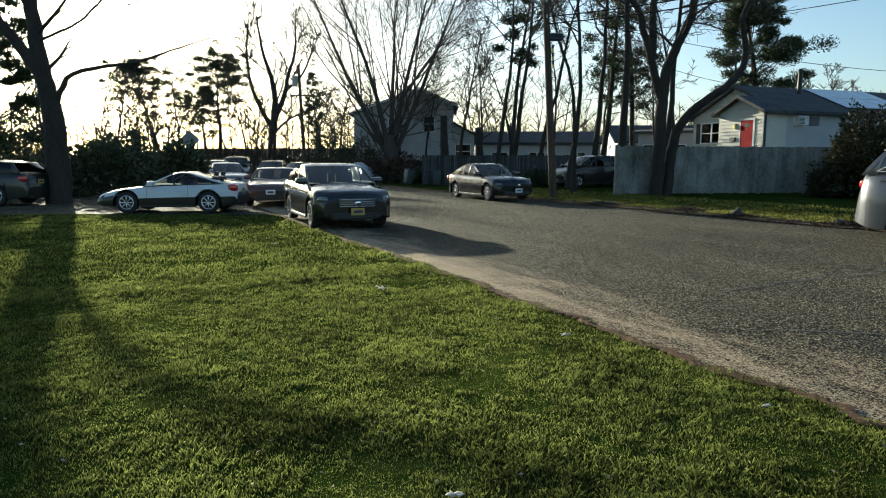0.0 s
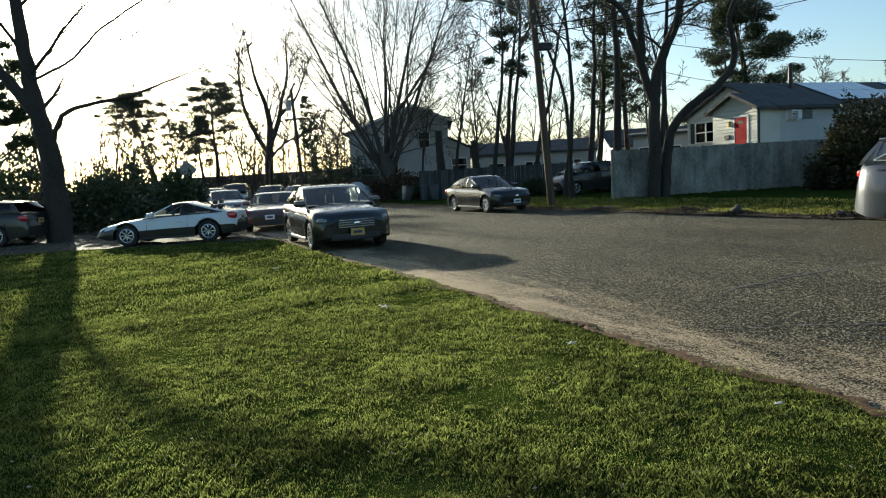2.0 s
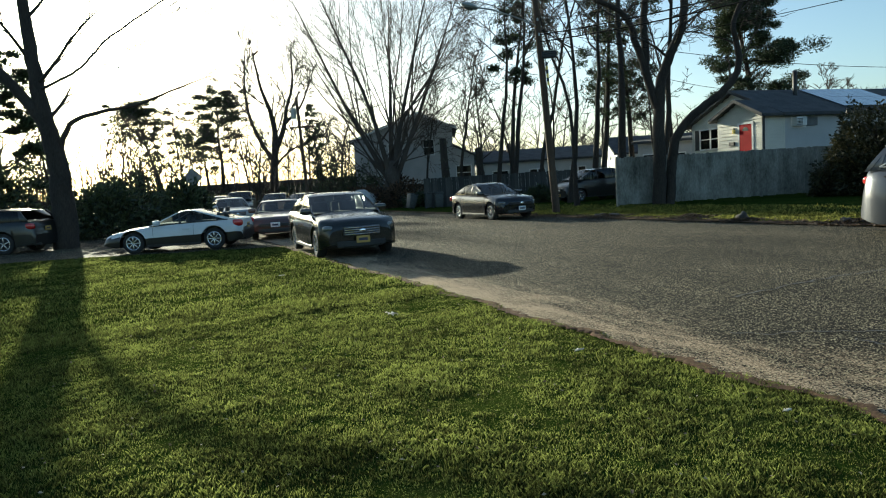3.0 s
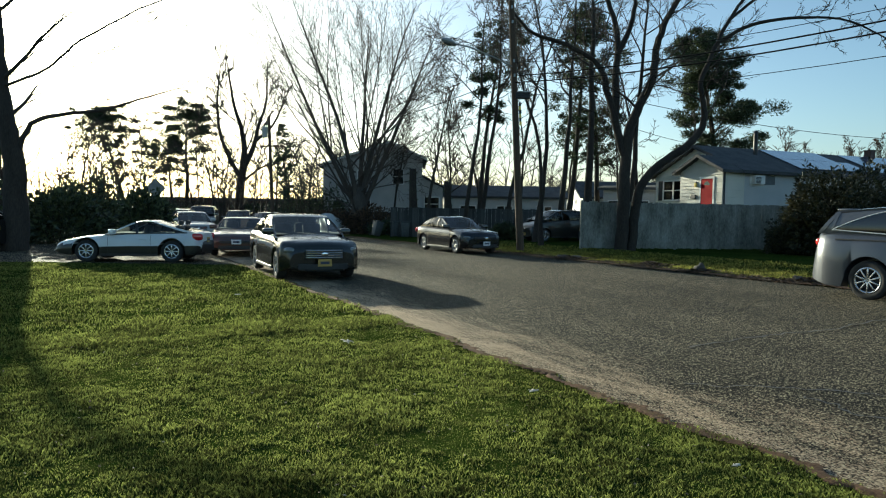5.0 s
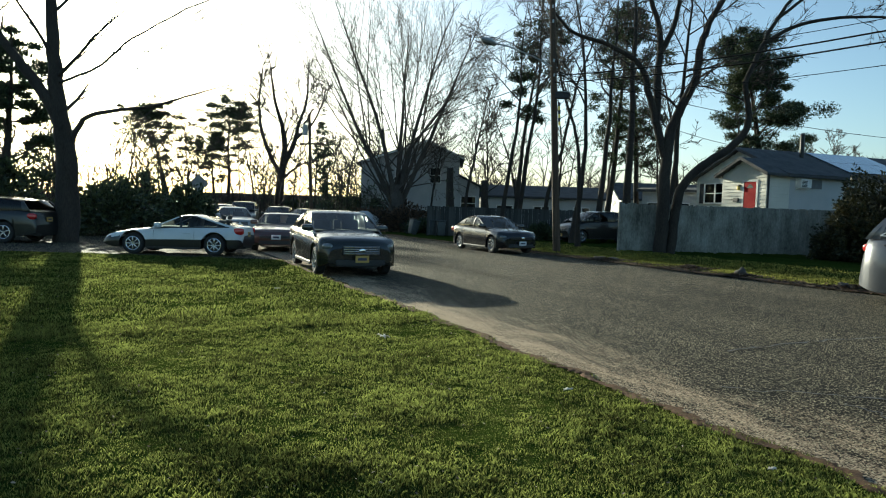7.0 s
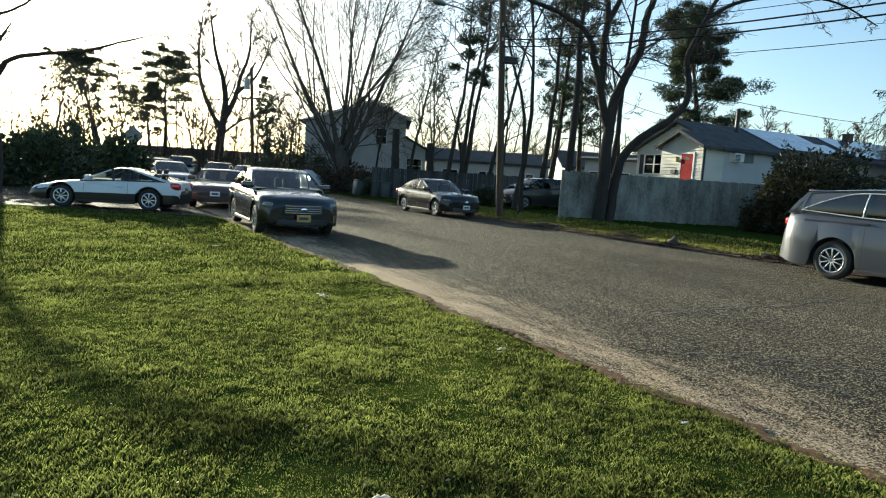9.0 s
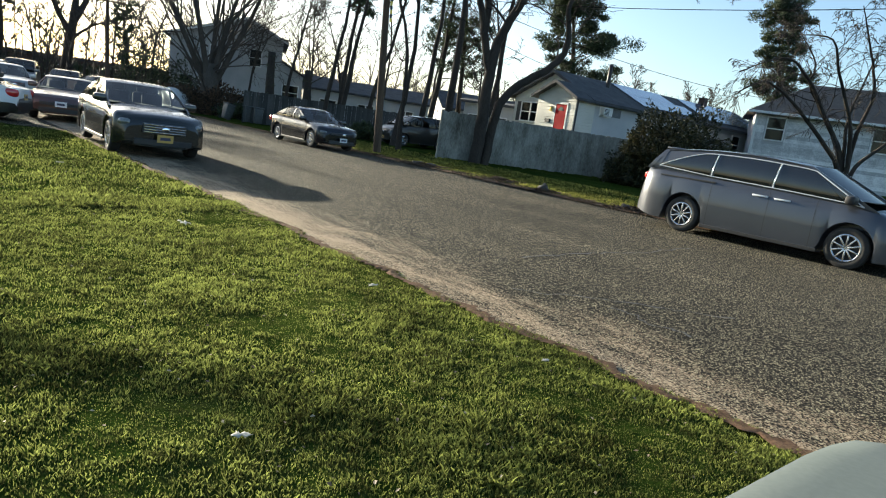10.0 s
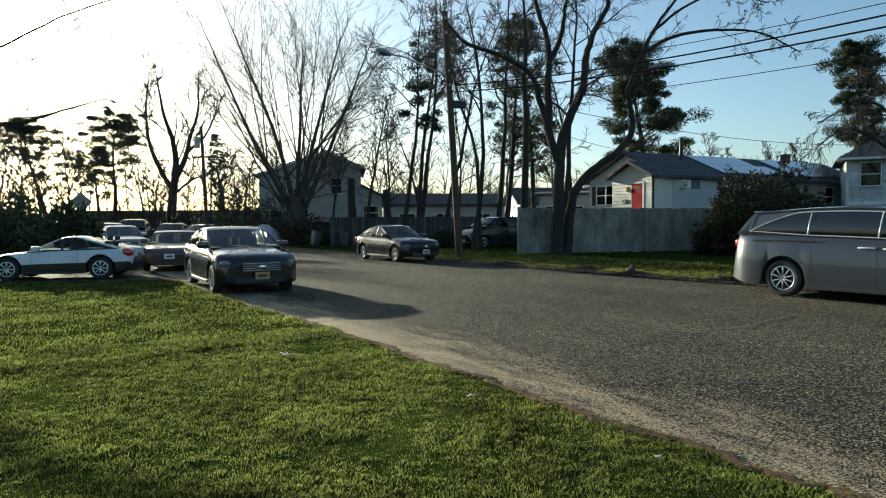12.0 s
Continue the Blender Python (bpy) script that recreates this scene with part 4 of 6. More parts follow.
car("utility_vehicle", pose(-16.6, 23.2, 0.015, 0, 0, 178), van_spec(4.7, 1.85, 1.62, 2.75, 0.9, paint=P_BLACK, sill=0.24), "dark vehicle in the shade of the big tree", "car")
car("utility_vehicle", pose(9.0, 40.2, land(9.0, 40.2) + 0.005, 0, 0, -158), van_spec(4.7, 1.9, 1.95, 2.75, 0.9, paint=P_BLACK, sill=0.24), "black utility vehicle parked in a driveway behind the pole", "car")
# the parked car that the camera stands beside; only its front corner shows
p_near = at_road(-1.80, 1.38)
car("sedan", pose(p_near.x, p_near.y, 0.02, 0, 0, ROAD_TURN),
    sedan_spec(4.6, 1.80, 1.46, 2.7, 0.95, paint=P_BLUEGREY, lights=False, bars=0, nose_r=0.12, drop=0.02,
               deck=[(-2.30, 0.6), (-2.27, 0.92), (-1.6, 0.98), (0.0, 0.96), (0.95, 0.93), (1.35, 0.86), (2.0, 0.765), (2.26, 0.745), (2.29, 0.73), (2.30, 0.60)]),
    "blue-grey car parked on the grass")


# ---- trees ----
class Tubes:
    """Collects tapered limbs as one mesh."""

    def __init__(self):
        self.v, self.f = [], []

    def limb(self, pts, rads, sides):
        base, k = len(self.v), len(pts)
        ref = Vector((0.31, 0.87, 0.38))
        for i, (p, r) in enumerate(zip(pts, rads)):
            d = (pts[min(i + 1, k - 1)] - pts[max(i - 1, 0)]).normalized()
            a = d.cross(ref)
            a = a.normalized() if a.length > 1e-3 else d.orthogonal().normalized()
            b = d.cross(a)
            for j in range(sides):
                w = 2 * math.pi * j / sides
                q = p + a * (r * math.cos(w)) + b * (r * math.sin(w))
                self.v.append((q.x, q.y, q.z))
        for i in range(k - 1):
            for j in range(sides):
                s = base + i * sides
                self.f.append((s + j, s + (j + 1) % sides, s + sides + (j + 1) % sides, s + sides + j))
        self.f.append(tuple(base + (k - 1) * sides + j for j in range(sides)))

    def mesh(self, name, material):
        return mesh_of(name, self.v, self.f, material, True)


def bent(rng, p, d, length, k, wander, up):
    """A wandering line of k + 1 points from p along d; up pulls it to the sky (minus: to the ground)."""
    pts, q, d = [p.copy()], p.copy(), d.normalized()
    for _ in range(k):
        d = (d + Vector((rng.gauss(0, wander), rng.gauss(0, wander), rng.gauss(0, wander) + up))).normalized()
        q = q + d * (length / k)
        pts.append(q)
    return pts


def sprout(rng, wood, twigs, pts, r0, level, spec, thin=0.008):
    """Branches along a limb, level by level, the last ones as twigs."""
    count, ratio, angle, wander, up = spec[level]
    total = sum((b - a).length for a, b in zip(pts, pts[1:]))
    last = level == len(spec) - 1
    for i in range(count):
        t = 0.22 + 0.78 * (i + rng.random()) / count
        k = min(len(pts) - 2, int(t * (len(pts) - 1)))
        g = t * (len(pts) - 1) - k
        p = pts[k].lerp(pts[k + 1], min(1, g))
        d = (pts[k + 1] - pts[k]).normalized()
        side = d.cross(Vector((rng.gauss(0, 1), rng.gauss(0, 1), rng.gauss(0, 1)))).normalized()
        a = radians(angle * rng.uniform(0.6, 1.3))
        nd = d * math.cos(a) + side * math.sin(a)
        ln = total * ratio * rng.uniform(0.55, 1.25) * (1.12 - 0.55 * t)
        r = max(thin * 1.3, r0 * (1 - 0.72 * t) * 0.52)
        seg = 5 if not last else 3
        sub = bent(rng, p, nd, ln, seg, wander, up)
        rads = [max(thin * 0.7, r * (1 - 0.85 * j / seg)) for j in range(seg + 1)]
        (twigs if last or r < 0.02 else wood).limb(sub, rads, 3 if r < 0.03 else 5)
        if not last:
            sprout(rng, wood, twigs, sub, r, level + 1, spec, thin)


def tree_thing(name, x, y, z, wood, twigs, label, bark, category="tree", group="bare trees"):
    root = empty(name, pose(x, y, z), label, category, group)
    put_part("trunk", wood.mesh("trunk", bark), root)
    if twigs.v:
        put_part("crown", twigs.mesh("crown", TWIG), root)
    return root


def bare_tree(seed, x, y, height, r, lean=(0, 0), label="leafless grey-barked tree", spec=None, trunk_part=0.55, z=None, group="bare trees", bark=None):
    rng = random.Random(seed)
    wood, twigs = Tubes(), Tubes()
    d = Vector((lean[0], lean[1], 1))
    pts = bent(rng, Vector((0, 0, -0.15)), d, height, 11, 0.085, 0.05)
    rads = [r * (1.35 if i == 0 else 1) * (1 - 0.88 * (i / 11) ** 0.9) for i in range(12)]
    wood.limb(pts, rads, 10)
    start = int(11 * (1 - trunk_part))
    sprout(rng, wood, twigs, pts[start:], r * (1 - 0.8 * start / 11), 0, spec or ((11, 0.50, 50, 0.13, 0.10), (8, 0.45, 42, 0.15, 0.06), (6, 0.45, 38, 0.15, 0.05)), 0.019 if y > 40 else 0.013)
    return tree_thing("bare_tree", x, y, land(x, y) if z is None else z, wood, twigs, label, bark or BARK)


def shaped_tree(seed, x, y, limbs, label, spec, bark=BARK, name="bare_tree", scale=1.0, thin=0.011):
    """A tree whose main limbs follow given bends: each limb is (points, base radius, tip radius), relative to its foot."""
    rng = random.Random(seed)
    wood, twigs = Tubes(), Tubes()
    for pts, r0, r1 in limbs:
        pts, r0, r1 = [Vector(p) * scale for p in pts], r0 * scale, r1 * scale
        fine = []
        for i in range(len(pts) - 1):
            p0, p1, p2, p3 = pts[max(i - 1, 0)], pts[i], pts[i + 1], pts[min(i + 2, len(pts) - 1)]
            for s in range(5):
                t = s / 5
                fine.append(0.5 * ((2 * p1) + (p2 - p0) * t + (2 * p0 - 5 * p1 + 4 * p2 - p3) * t * t + (3 * p1 - p0 - 3 * p2 + p3) * t ** 3)
                            + Vector((rng.gauss(0, 0.02), rng.gauss(0, 0.02), 0)))
        fine.append(pts[-1])
        k = len(fine)
        rads = [r0 + (r1 - r0) * i / (k - 1) for i in range(k)]
        wood.limb(fine, rads, 12)
        sprout(rng, wood, twigs, fine[k // 4:], r0 * 0.5, 0, spec, thin)
    return tree_thing(name, x, y, land(x, y), wood, twigs, label, bark)


def tuft(rng, v, f, c, size, count, needle, puff=0.5):
    """A clump of needle sprays in a flattened, uneven ball."""
    for _ in range(count):
        d = Vector((rng.gauss(0, 1), rng.gauss(0, 1), rng.gauss(0, 0.85)))
        d = d.normalized() * (rng.random() ** 0.5)
        p = c + Vector((d.x * size, d.y * size, d.z * size * puff))
        w = Vector((rng.gauss(0, 1), rng.gauss(0, 1), rng.gauss(0.5, 0.7))).normalized()
        s = w.cross(Vector((rng.gauss(0, 1), rng.gauss(0, 1), rng.gauss(0, 1)))).normalized() * needle * 0.11
        b = len(v)
        e = p + w * needle
        v += [tuple(p - s * 1.2), tuple(p + s * 1.2), tuple(e)]
        f.append((b, b + 1, b + 2))


def pine(seed, x, y, height, r, crown_from, spread, clumps, size, label="tall pitch pine with a ragged dark crown", lean=(0, 0), flat=False, needles=1.0, puff=0.5):
    rng = random.Random(seed)
    wood = Tubes()
    pts = bent(rng, Vector((0, 0, -0.15)), Vector((lean[0], lean[1], 1)), height, 12, 0.035, 0.04)
    wood.limb(pts, [r * (1.25 if i == 0 else 1) * (1 - 0.85 * i / 12) for i in range(13)], 9)
    nv, nf = [], []
    for i in range(clumps):
        t = crown_from + (1 - crown_from) * ((i + rng.random()) / clumps) ** (0.7 if flat else 1.0)
        k = min(11, int(t * 12))
        p = pts[k].lerp(pts[k + 1], t * 12 - k)
        a = i * 2.4 + rng.uniform(-0.5, 0.5)
        prof = math.sin(math.pi * min(1, 0.12 + (t - crown_from) / (1 - crown_from) * 0.86)) ** 0.6
        ln = spread * prof * rng.uniform(0.45, 1.0)
        limb = bent(rng, p, Vector((math.cos(a), math.sin(a), rng.uniform(0.0, 0.75))), ln, 5, 0.16, 0.03)
        wood.limb(limb, [max(0.012, r * 0.26 * (1 - t * 0.6) * (1 - 0.8 * j / 5)) for j in range(6)], 4)
        for j in (3, 4, 5):
            if rng.random() < 0.85:
                c = limb[j] + Vector((rng.gauss(0, 0.4), rng.gauss(0, 0.4), rng.gauss(0.1, 0.35))) * size
                tuft(rng, nv, nf, c, size * rng.uniform(0.35, 0.85), int(needles * 300), 0.28, puff)
    tuft(rng, nv, nf, pts[-1], size, 110, 0.3)
    root = empty("pine_tree", pose(x, y, land(x, y)), label, "pine tree", "pines")
    put_part("trunk", wood.mesh("trunk", BARK), root)
    put_part("crown", mesh_of("crown", nv, nf, NEEDLE), root)
    return root


def bush(seed, name, x, y, rx, ry, h, count, leaf, material, label, z=None, full=1.0):
    """Stems and a crown of many single leaves over an uneven dome."""
    rng = random.Random(seed)
    wood = Tubes()
    for _ in range(14):
        a = rng.uniform(0, 6.28)
        wood.limb(bent(rng, Vector((0.3 * math.cos(a), 0.3 * math.sin(a), -0.1)), Vector((0.5 * math.cos(a) * rx / h, 0.5 * math.sin(a) * ry / h, 1)), h * 0.85, 5, 0.15, 0.02), [0.05, 0.04, 0.03, 0.02, 0.015, 0.01], 4)
    v, f = [], []
    while len(f) < count:
        a, el = rng.uniform(0, 6.283), math.asin(rng.random())
        d = Vector((math.cos(a) * math.cos(el), math.sin(a) * math.cos(el), math.sin(el)))
        k = 0.80 + 0.34 * noise.noise(d * 2.3 + Vector((seed, 0, 0))) + 0.22 * noise.noise(d * 6.1 + Vector((seed, 5, 0)))
        k *= 1 - 0.45 * rng.random() ** 2.2
        p = Vector((math.copysign(abs(d.x) ** full, d.x) * rx * k, math.copysign(abs(d.y) ** full, d.y) * ry * k, 0.05 + d.z ** full * h * k * 1.05))
        w = (d + Vector((rng.gauss(0, 0.6), rng.gauss(0, 0.6), rng.gauss(-0.1, 0.5)))).normalized()
        s = w.cross(Vector((rng.gauss(0, 1), rng.gauss(0, 1), rng.gauss(0, 1)))).normalized() * leaf * 0.22
        b = len(v)
        m = p + w * leaf * 0.5 + Vector((0, 0, leaf * 0.08))
        e = p + w * leaf
        v += [tuple(p), tuple(m + s), tuple(e), tuple(m - s)]
        f.append((b, b + 1, b + 2, b + 3))
    root = empty(name, pose(x, y, land(x, y) if z is None else z), label, "bush", "bushes")
    put_part("stem", wood.mesh("stem", BARK), root)
    put_part("foliage", mesh_of("foliage", v, f, material), root)
    return root


def many_stemmed(seed, x, y, stems, height, spread, label):
    """A maple: a short bole, five heavy stems, many upswept limbs from them, and low side boughs that arch outwards."""
    rng = random.Random(seed)
    wood, twigs = Tubes(), Tubes()
    fine = ((10, 0.42, 32, 0.06, 0.03), (6, 0.5, 32, 0.07, 0.02), (3, 0.6, 30, 0.08, 0.01))
    wood.limb([Vector((0, 0, -0.2)), Vector((0, 0, 0.5)), Vector((0, 0, 1.8)), Vector((0, 0, 3.6))], [0.85, 0.68, 0.62, 0.45], 12)
    heavy = []
    for i, (lx, ly) in enumerate(((-0.42, 0.1), (-0.17, -0.2), (0.03, 0.2), (0.20, -0.1), (0.44, 0.1))):
        pts = bent(rng, Vector((lx * 0.8, ly * 0.6, 2.2 + 0.3 * (i % 2))), Vector((lx, ly, 1)), height * rng.uniform(0.86, 0.98), 12, 0.03, 0.012)
        wood.limb(pts, [0.24 * (1 - 0.92 * (j / 12) ** 0.8) for j in range(13)], 8)
        sprout(rng, wood, twigs, pts[3:], 0.13, 0, fine, 0.009)
        heavy.append(pts)
    for i in range(stems):
        a = 2.4 * i + rng.uniform(-0.3, 0.3)
        out = spread * (0.10 + 0.90 * ((i + 0.5) / stems) ** 0.9)
        base = heavy[i % 5][rng.randint(0, 3)]
        d = Vector((math.cos(a) * out + 0.5 * base.x * 0.3, math.sin(a) * out * 0.7, 1))
        ln = (height - base.z + 1.5) * rng.uniform(0.82, 1.02) * (1 - 0.22 * out)
        pts = bent(rng, base, d, ln, 12, 0.05, 0.02)
        r = rng.uniform(0.05, 0.10)
        wood.limb(pts, [r * (1 - 0.9 * j / 12) for j in range(13)], 6)
        sprout(rng, wood, twigs, pts[2:], r * 0.7, 0, fine, 0.009)
    for i in range(18):
        a = 2.4 * i + rng.uniform(-0.5, 0.5)
        base = Vector((0.4 * math.cos(a), 0.4 * math.sin(a), rng.uniform(0.9, 5.0)))
        pts = bent(rng, base, Vector((math.cos(a), math.sin(a) * 0.8, rng.uniform(0.25, 1.3))), rng.uniform(5.5, 9.5), 9, 0.08, -0.02)
        r = rng.uniform(0.04, 0.075)
        wood.limb(pts, [r * (1 - 0.85 * j / 9) for j in range(10)], 5)
        sprout(rng, wood, twigs, pts[1:], r * 0.7, 0, ((9, 0.42, 40, 0.09, 0.02), (5, 0.5, 38, 0.1, 0.0), (3, 0.55, 34, 0.1, -0.02)), 0.009)
    return tree_thing("maple_tree", x, y, land(x, y), wood, twigs, label, BARK_PALE)


many_stemmed(11, -4.1, 52, 30, 18.5, 1.1, "large leafless many-stemmed maple with upswept limbs")
FINE = ((9, 0.34, 55, 0.17, 0.05), (7, 0.46, 48, 0.18, 0.03), (6, 0.48, 42, 0.18, 0.0))
# the forked oak and the leaning oak in front of the pale fence
shaped_tree(3, 9.75, 29.8, [
    ([(0, 0, -0.1), (0.05, 0, 2.0), (0.12, 0.1, 3.8), (0.22, 0.1, 5.2), (0.55, 0.0, 6.4), (1.15, -0.1, 7.7), (1.35, 0, 9.2), (1.75, 0.1, 10.4), (2.5, 0.2, 11.8), (3.0, 0.3, 13.5)], 0.30, 0.09),
    ([(0.14, 0.1, 4.2), (-0.35, 0.2, 5.8), (-0.75, 0.2, 7.2), (-1.3, 0.1, 8.5), (-2.8, 0.0, 9.3), (-4.6, -0.1, 9.9), (-5.6, -0.2, 11.2)], 0.20, 0.05),
    ([(-0.4, 0.2, 5.9), (-0.35, 0.4, 8.0), (-0.3, 0.5, 10.0), (-0.9, 0.5, 12.0), (-1.2, 0.5, 14.5)], 0.20, 0.06),
    ([(-0.33, 0.4, 9.0), (0.3, 0.4, 10.4), (0.5, 0.2, 12.0), (1.0, 0.0, 14.0)], 0.14, 0.05)],
    "leafless oak with a forked trunk and crooked S-bent limb", FINE)
shaped_tree(4, 10.25, 29.9, [
    ([(0, 0, -0.1), (0.1, 0, 1.3), (0.35, 0, 2.9), (1.2, -0.1, 4.0), (2.5, -0.2, 4.95), (3.15, -0.2, 5.9), (3.1, -0.2, 7.0), (2.95, -0.2, 7.8), (3.6, -0.1, 9.4), (4.5, 0, 11.0), (5.6, 0, 12.5)], 0.24, 0.06),
    ([(3.7, -0.1, 9.6), (5.2, -0.3, 10.4), (7.2, -0.6, 10.7), (9.3, -1.0, 10.5), (11.2, -1.2, 9.6)], 0.10, 0.025),
    ([(4.3, 0, 10.7), (6.0, 0.2, 12.0), (8.0, 0.3, 12.8), (10.5, 0.3, 12.4)], 0.08, 0.02)],
    "leafless oak with a long leaning, curving trunk", FINE)
TALL = ((12, 0.34, 48, 0.15, 0.08), (8, 0.46, 45, 0.16, 0.05), (6, 0.48, 40, 0.16, 0.02))
bare_tree(21, 8.95, 33.0, 17, 0.24, (0.02, 0), "tall leafless oak behind the fence", TALL, 0.6)
bare_tree(22, 6.75, 33.5, 14, 0.13, (-0.10, 0), "slender leaning leafless tree beside the utility pole", TALL, 0.5)
bare_tree(23, 4.9, 47, 19, 0.19, (-0.05, 0), "tall slender leafless tree", TALL, 0.6)
bare_tree(24, 7.3, 48, 18, 0.18, (-0.13, 0), "tall slender leaning leafless tree", TALL, 0.6)
bare_tree(25, 1.5, 50, 13, 0.16, (0.1, 0), "small leafless tree by the roadside", TALL, 0.7)
bare_tree(26, 10.6, 46, 19, 0.24, (0.0, 0), "tall dark-trunked leafless oak", TALL, 0.55)
shaped_tree(27, -21.8, 84, [
    ([(0, 0, -0.2), (0.05, 0, 2.4), (0.3, 0, 4.6), (0.5, 0, 6.6), (0.2, 0.1, 8.6), (-0.5, 0.2, 10.8), (-1.0, 0.2, 14.0)], 0.46, 0.07),
    ([(0.3, 0, 4.8), (1.2, 0.2, 6.8), (1.7, 0.2, 8.8), (2.4, 0.1, 11.0), (2.5, 0, 13.8)], 0.28, 0.05),
    ([(0.1, 0, 4.2), (-0.9, -0.3, 6.2), (-1.6, -0.4, 8.4), (-1.8, -0.3, 11.0), (-1.6, -0.2, 13.6)], 0.24, 0.05),
    ([(1.4, 0.2, 7.4), (2.8, 0.5, 8.8), (3.6, 0.5, 10.4), (4.0, 0.5, 12.0)], 0.14, 0.04),
    ([(0.4, 0, 3.8), (1.8, -0.4, 4.9), (3.2, -0.6, 5.5), (4.4, -0.6, 6.2)], 0.13, 0.03)],
    "leafless street tree with a broad fork", ((10, 0.42, 36, 0.10, 0.06), (7, 0.50, 38, 0.12, 0.05), (4, 0.55, 38, 0.14, 0.03)), scale=1.4, thin=0.036)
WIDE = ((11, 0.5, 48, 0.16, 0.06), (9, 0.46, 45, 0.18, 0.04), (6, 0.5, 40, 0.18, 0.02))
bare_tree(41, 12.6, 37.5, 15.5, 0.20, (0.03, 0), "spreading leafless oak behind the fence", WIDE, 0.62)
bare_tree(42, 3.4, 41.5, 15.0, 0.17, (0.05, 0), "spreading leafless oak beyond the pole", WIDE, 0.62)
bare_tree(43, 7.4, 38.5, 16.0, 0.18, (-0.04, 0), "spreading leafless oak beyond the pole", WIDE, 0.6)
bare_tree(44, 15.6, 44.0, 13.0, 0.16, (0.02, 0), "spreading leafless oak behind the fence", WIDE, 0.7)
bare_tree(28, -9.5, 62, 11, 0.16, (-0.03, 0), "slender leafless tree beyond the lot", TALL, 0.7)
for i, (x, y, ht, r) in enumerate(((-1.5, 56, 11, 0.12), (3.0, 55, 12, 0.13), (6.0, 56, 12, 0.13), (8.7, 54, 13, 0.14), (13.6, 56, 12, 0.14), (15.5, 47, 9.5, 0.10), (19.5, 58, 10, 0.12), (-13.0, 72, 10, 0.14), (-7.2, 68, 11, 0.14),
                                   (-19.5, 66, 10, 0.14), (-23.0, 58, 9, 0.14), (-17.0, 44, 6.5, 0.10), (-19.5, 40, 7.0, 0.11), (-22.0, 36, 7.0, 0.12))):
    bare_tree(200 + i, x, y, ht, r, (0.08 * math.sin(i * 2.1), 0), "slim leafless tree in the roadside thicket", ((13, 0.42, 46, 0.16, 0.06), (8, 0.45, 44, 0.17, 0.04), (5, 0.45, 40, 0.17, 0.02)), 0.82)
pine(31, 5.2, 50, 16.4, 0.22, 0.50, 3.6, 20, 1.1, needles=0.6, puff=0.6)
pine(32, 12.2, 50, 16.8, 0.25, 0.28, 3.6, 26, 1.0, needles=0.5, puff=0.65)
pine(33, 15.6, 54, 16.5, 0.24, 0.25, 3.6, 26, 1.0, needles=0.5, puff=0.65)
pine(34, 26.2, 55, 15.1, 0.34, 0.26, 4.6, 62, 1.4, "broad pitch pine with clumped dark crown behind the house", needles=1.15, puff=0.6)
pine(35, -40.0, 93.8, 14.6, 0.36, 0.55, 6.7, 40, 1.6, "flat-topped pine beyond the lot", flat=True)
pine(36, -31.5, 93.8, 15.7, 0.36, 0.55, 5.8, 38, 1.6, "flat-topped pine beyond the lot", flat=True)
pine(37, -34.6, 97, 11.3, 0.30, 0.5, 4.8, 26, 1.45, "flat-topped pine beyond the lot", flat=True)
pine(38, -12.2, 66, 10.2, 0.10, 0.28, 1.15, 46, 0.34, "small slender spruce beyond the road", needles=0.12)
pine(39, -20.6, 30, 8.6, 0.28, 0.1, 3.0, 38, 0.8, "dark spreading pine in the hazy shade", needles=0.5)
pine(40, 44.5, 50, 15.6, 0.32, 0.25, 3.0, 40, 1.1, "tall pitch pine behind the neighbouring house", needles=1.3, puff=0.7)
# bare crowns that show over the long roof
for i, (bx, by, bh) in enumerate(((37.0, 71.0, 11.0), (40.5, 66.0, 12.5), (43.0, 70.0, 10.5), (45.5, 64.0, 11.0), (48.5, 66.0, 12.0), (51.0, 61.0, 11.0), (35.0, 75.0, 12.0), (54.5, 63.0, 12.5))):
    bare_tree(140 + i, bx, by, bh * 0.72, 0.09, (0.02, 0), "spreading leafless oak beyond the ranch house", ((14, 0.42, 42, 0.14, 0.07), (9, 0.46, 42, 0.16, 0.05), (7, 0.5, 40, 0.16, 0.03)), 0.7)


def dead_trunk(seed, x, y, height, r):
    rng = random.Random(seed)
    t = Tubes()
    pts = bent(rng, Vector((0, 0, -0.2)), Vector((0, 0, 1)), height, 8, 0.02, 0.1)
    t.limb(pts, [r * (1.2 - 0.3 * i / 8) * rng.uniform(0.9, 1.1) for i in range(9)], 12)
    root = empty("dead_trunk", pose(x, y, 0), "dark topped trunk overgrown with ivy", "tree trunk")
    put_part("trunk", t.mesh("trunk", BARK), root)
    v, f = [], []
    for i in range(8):
        tuft(rng, v, f, pts[i] + Vector((0, 0, 0.3)), r * 1.35, 90, 0.16)
    put_part("ivy", mesh_of("ivy", v, f, HEDGE), root)


dead_trunk(91, 0.16, 46, 4.9, 0.27)
dead_trunk(92, 2.7, 46, 4.1, 0.27)
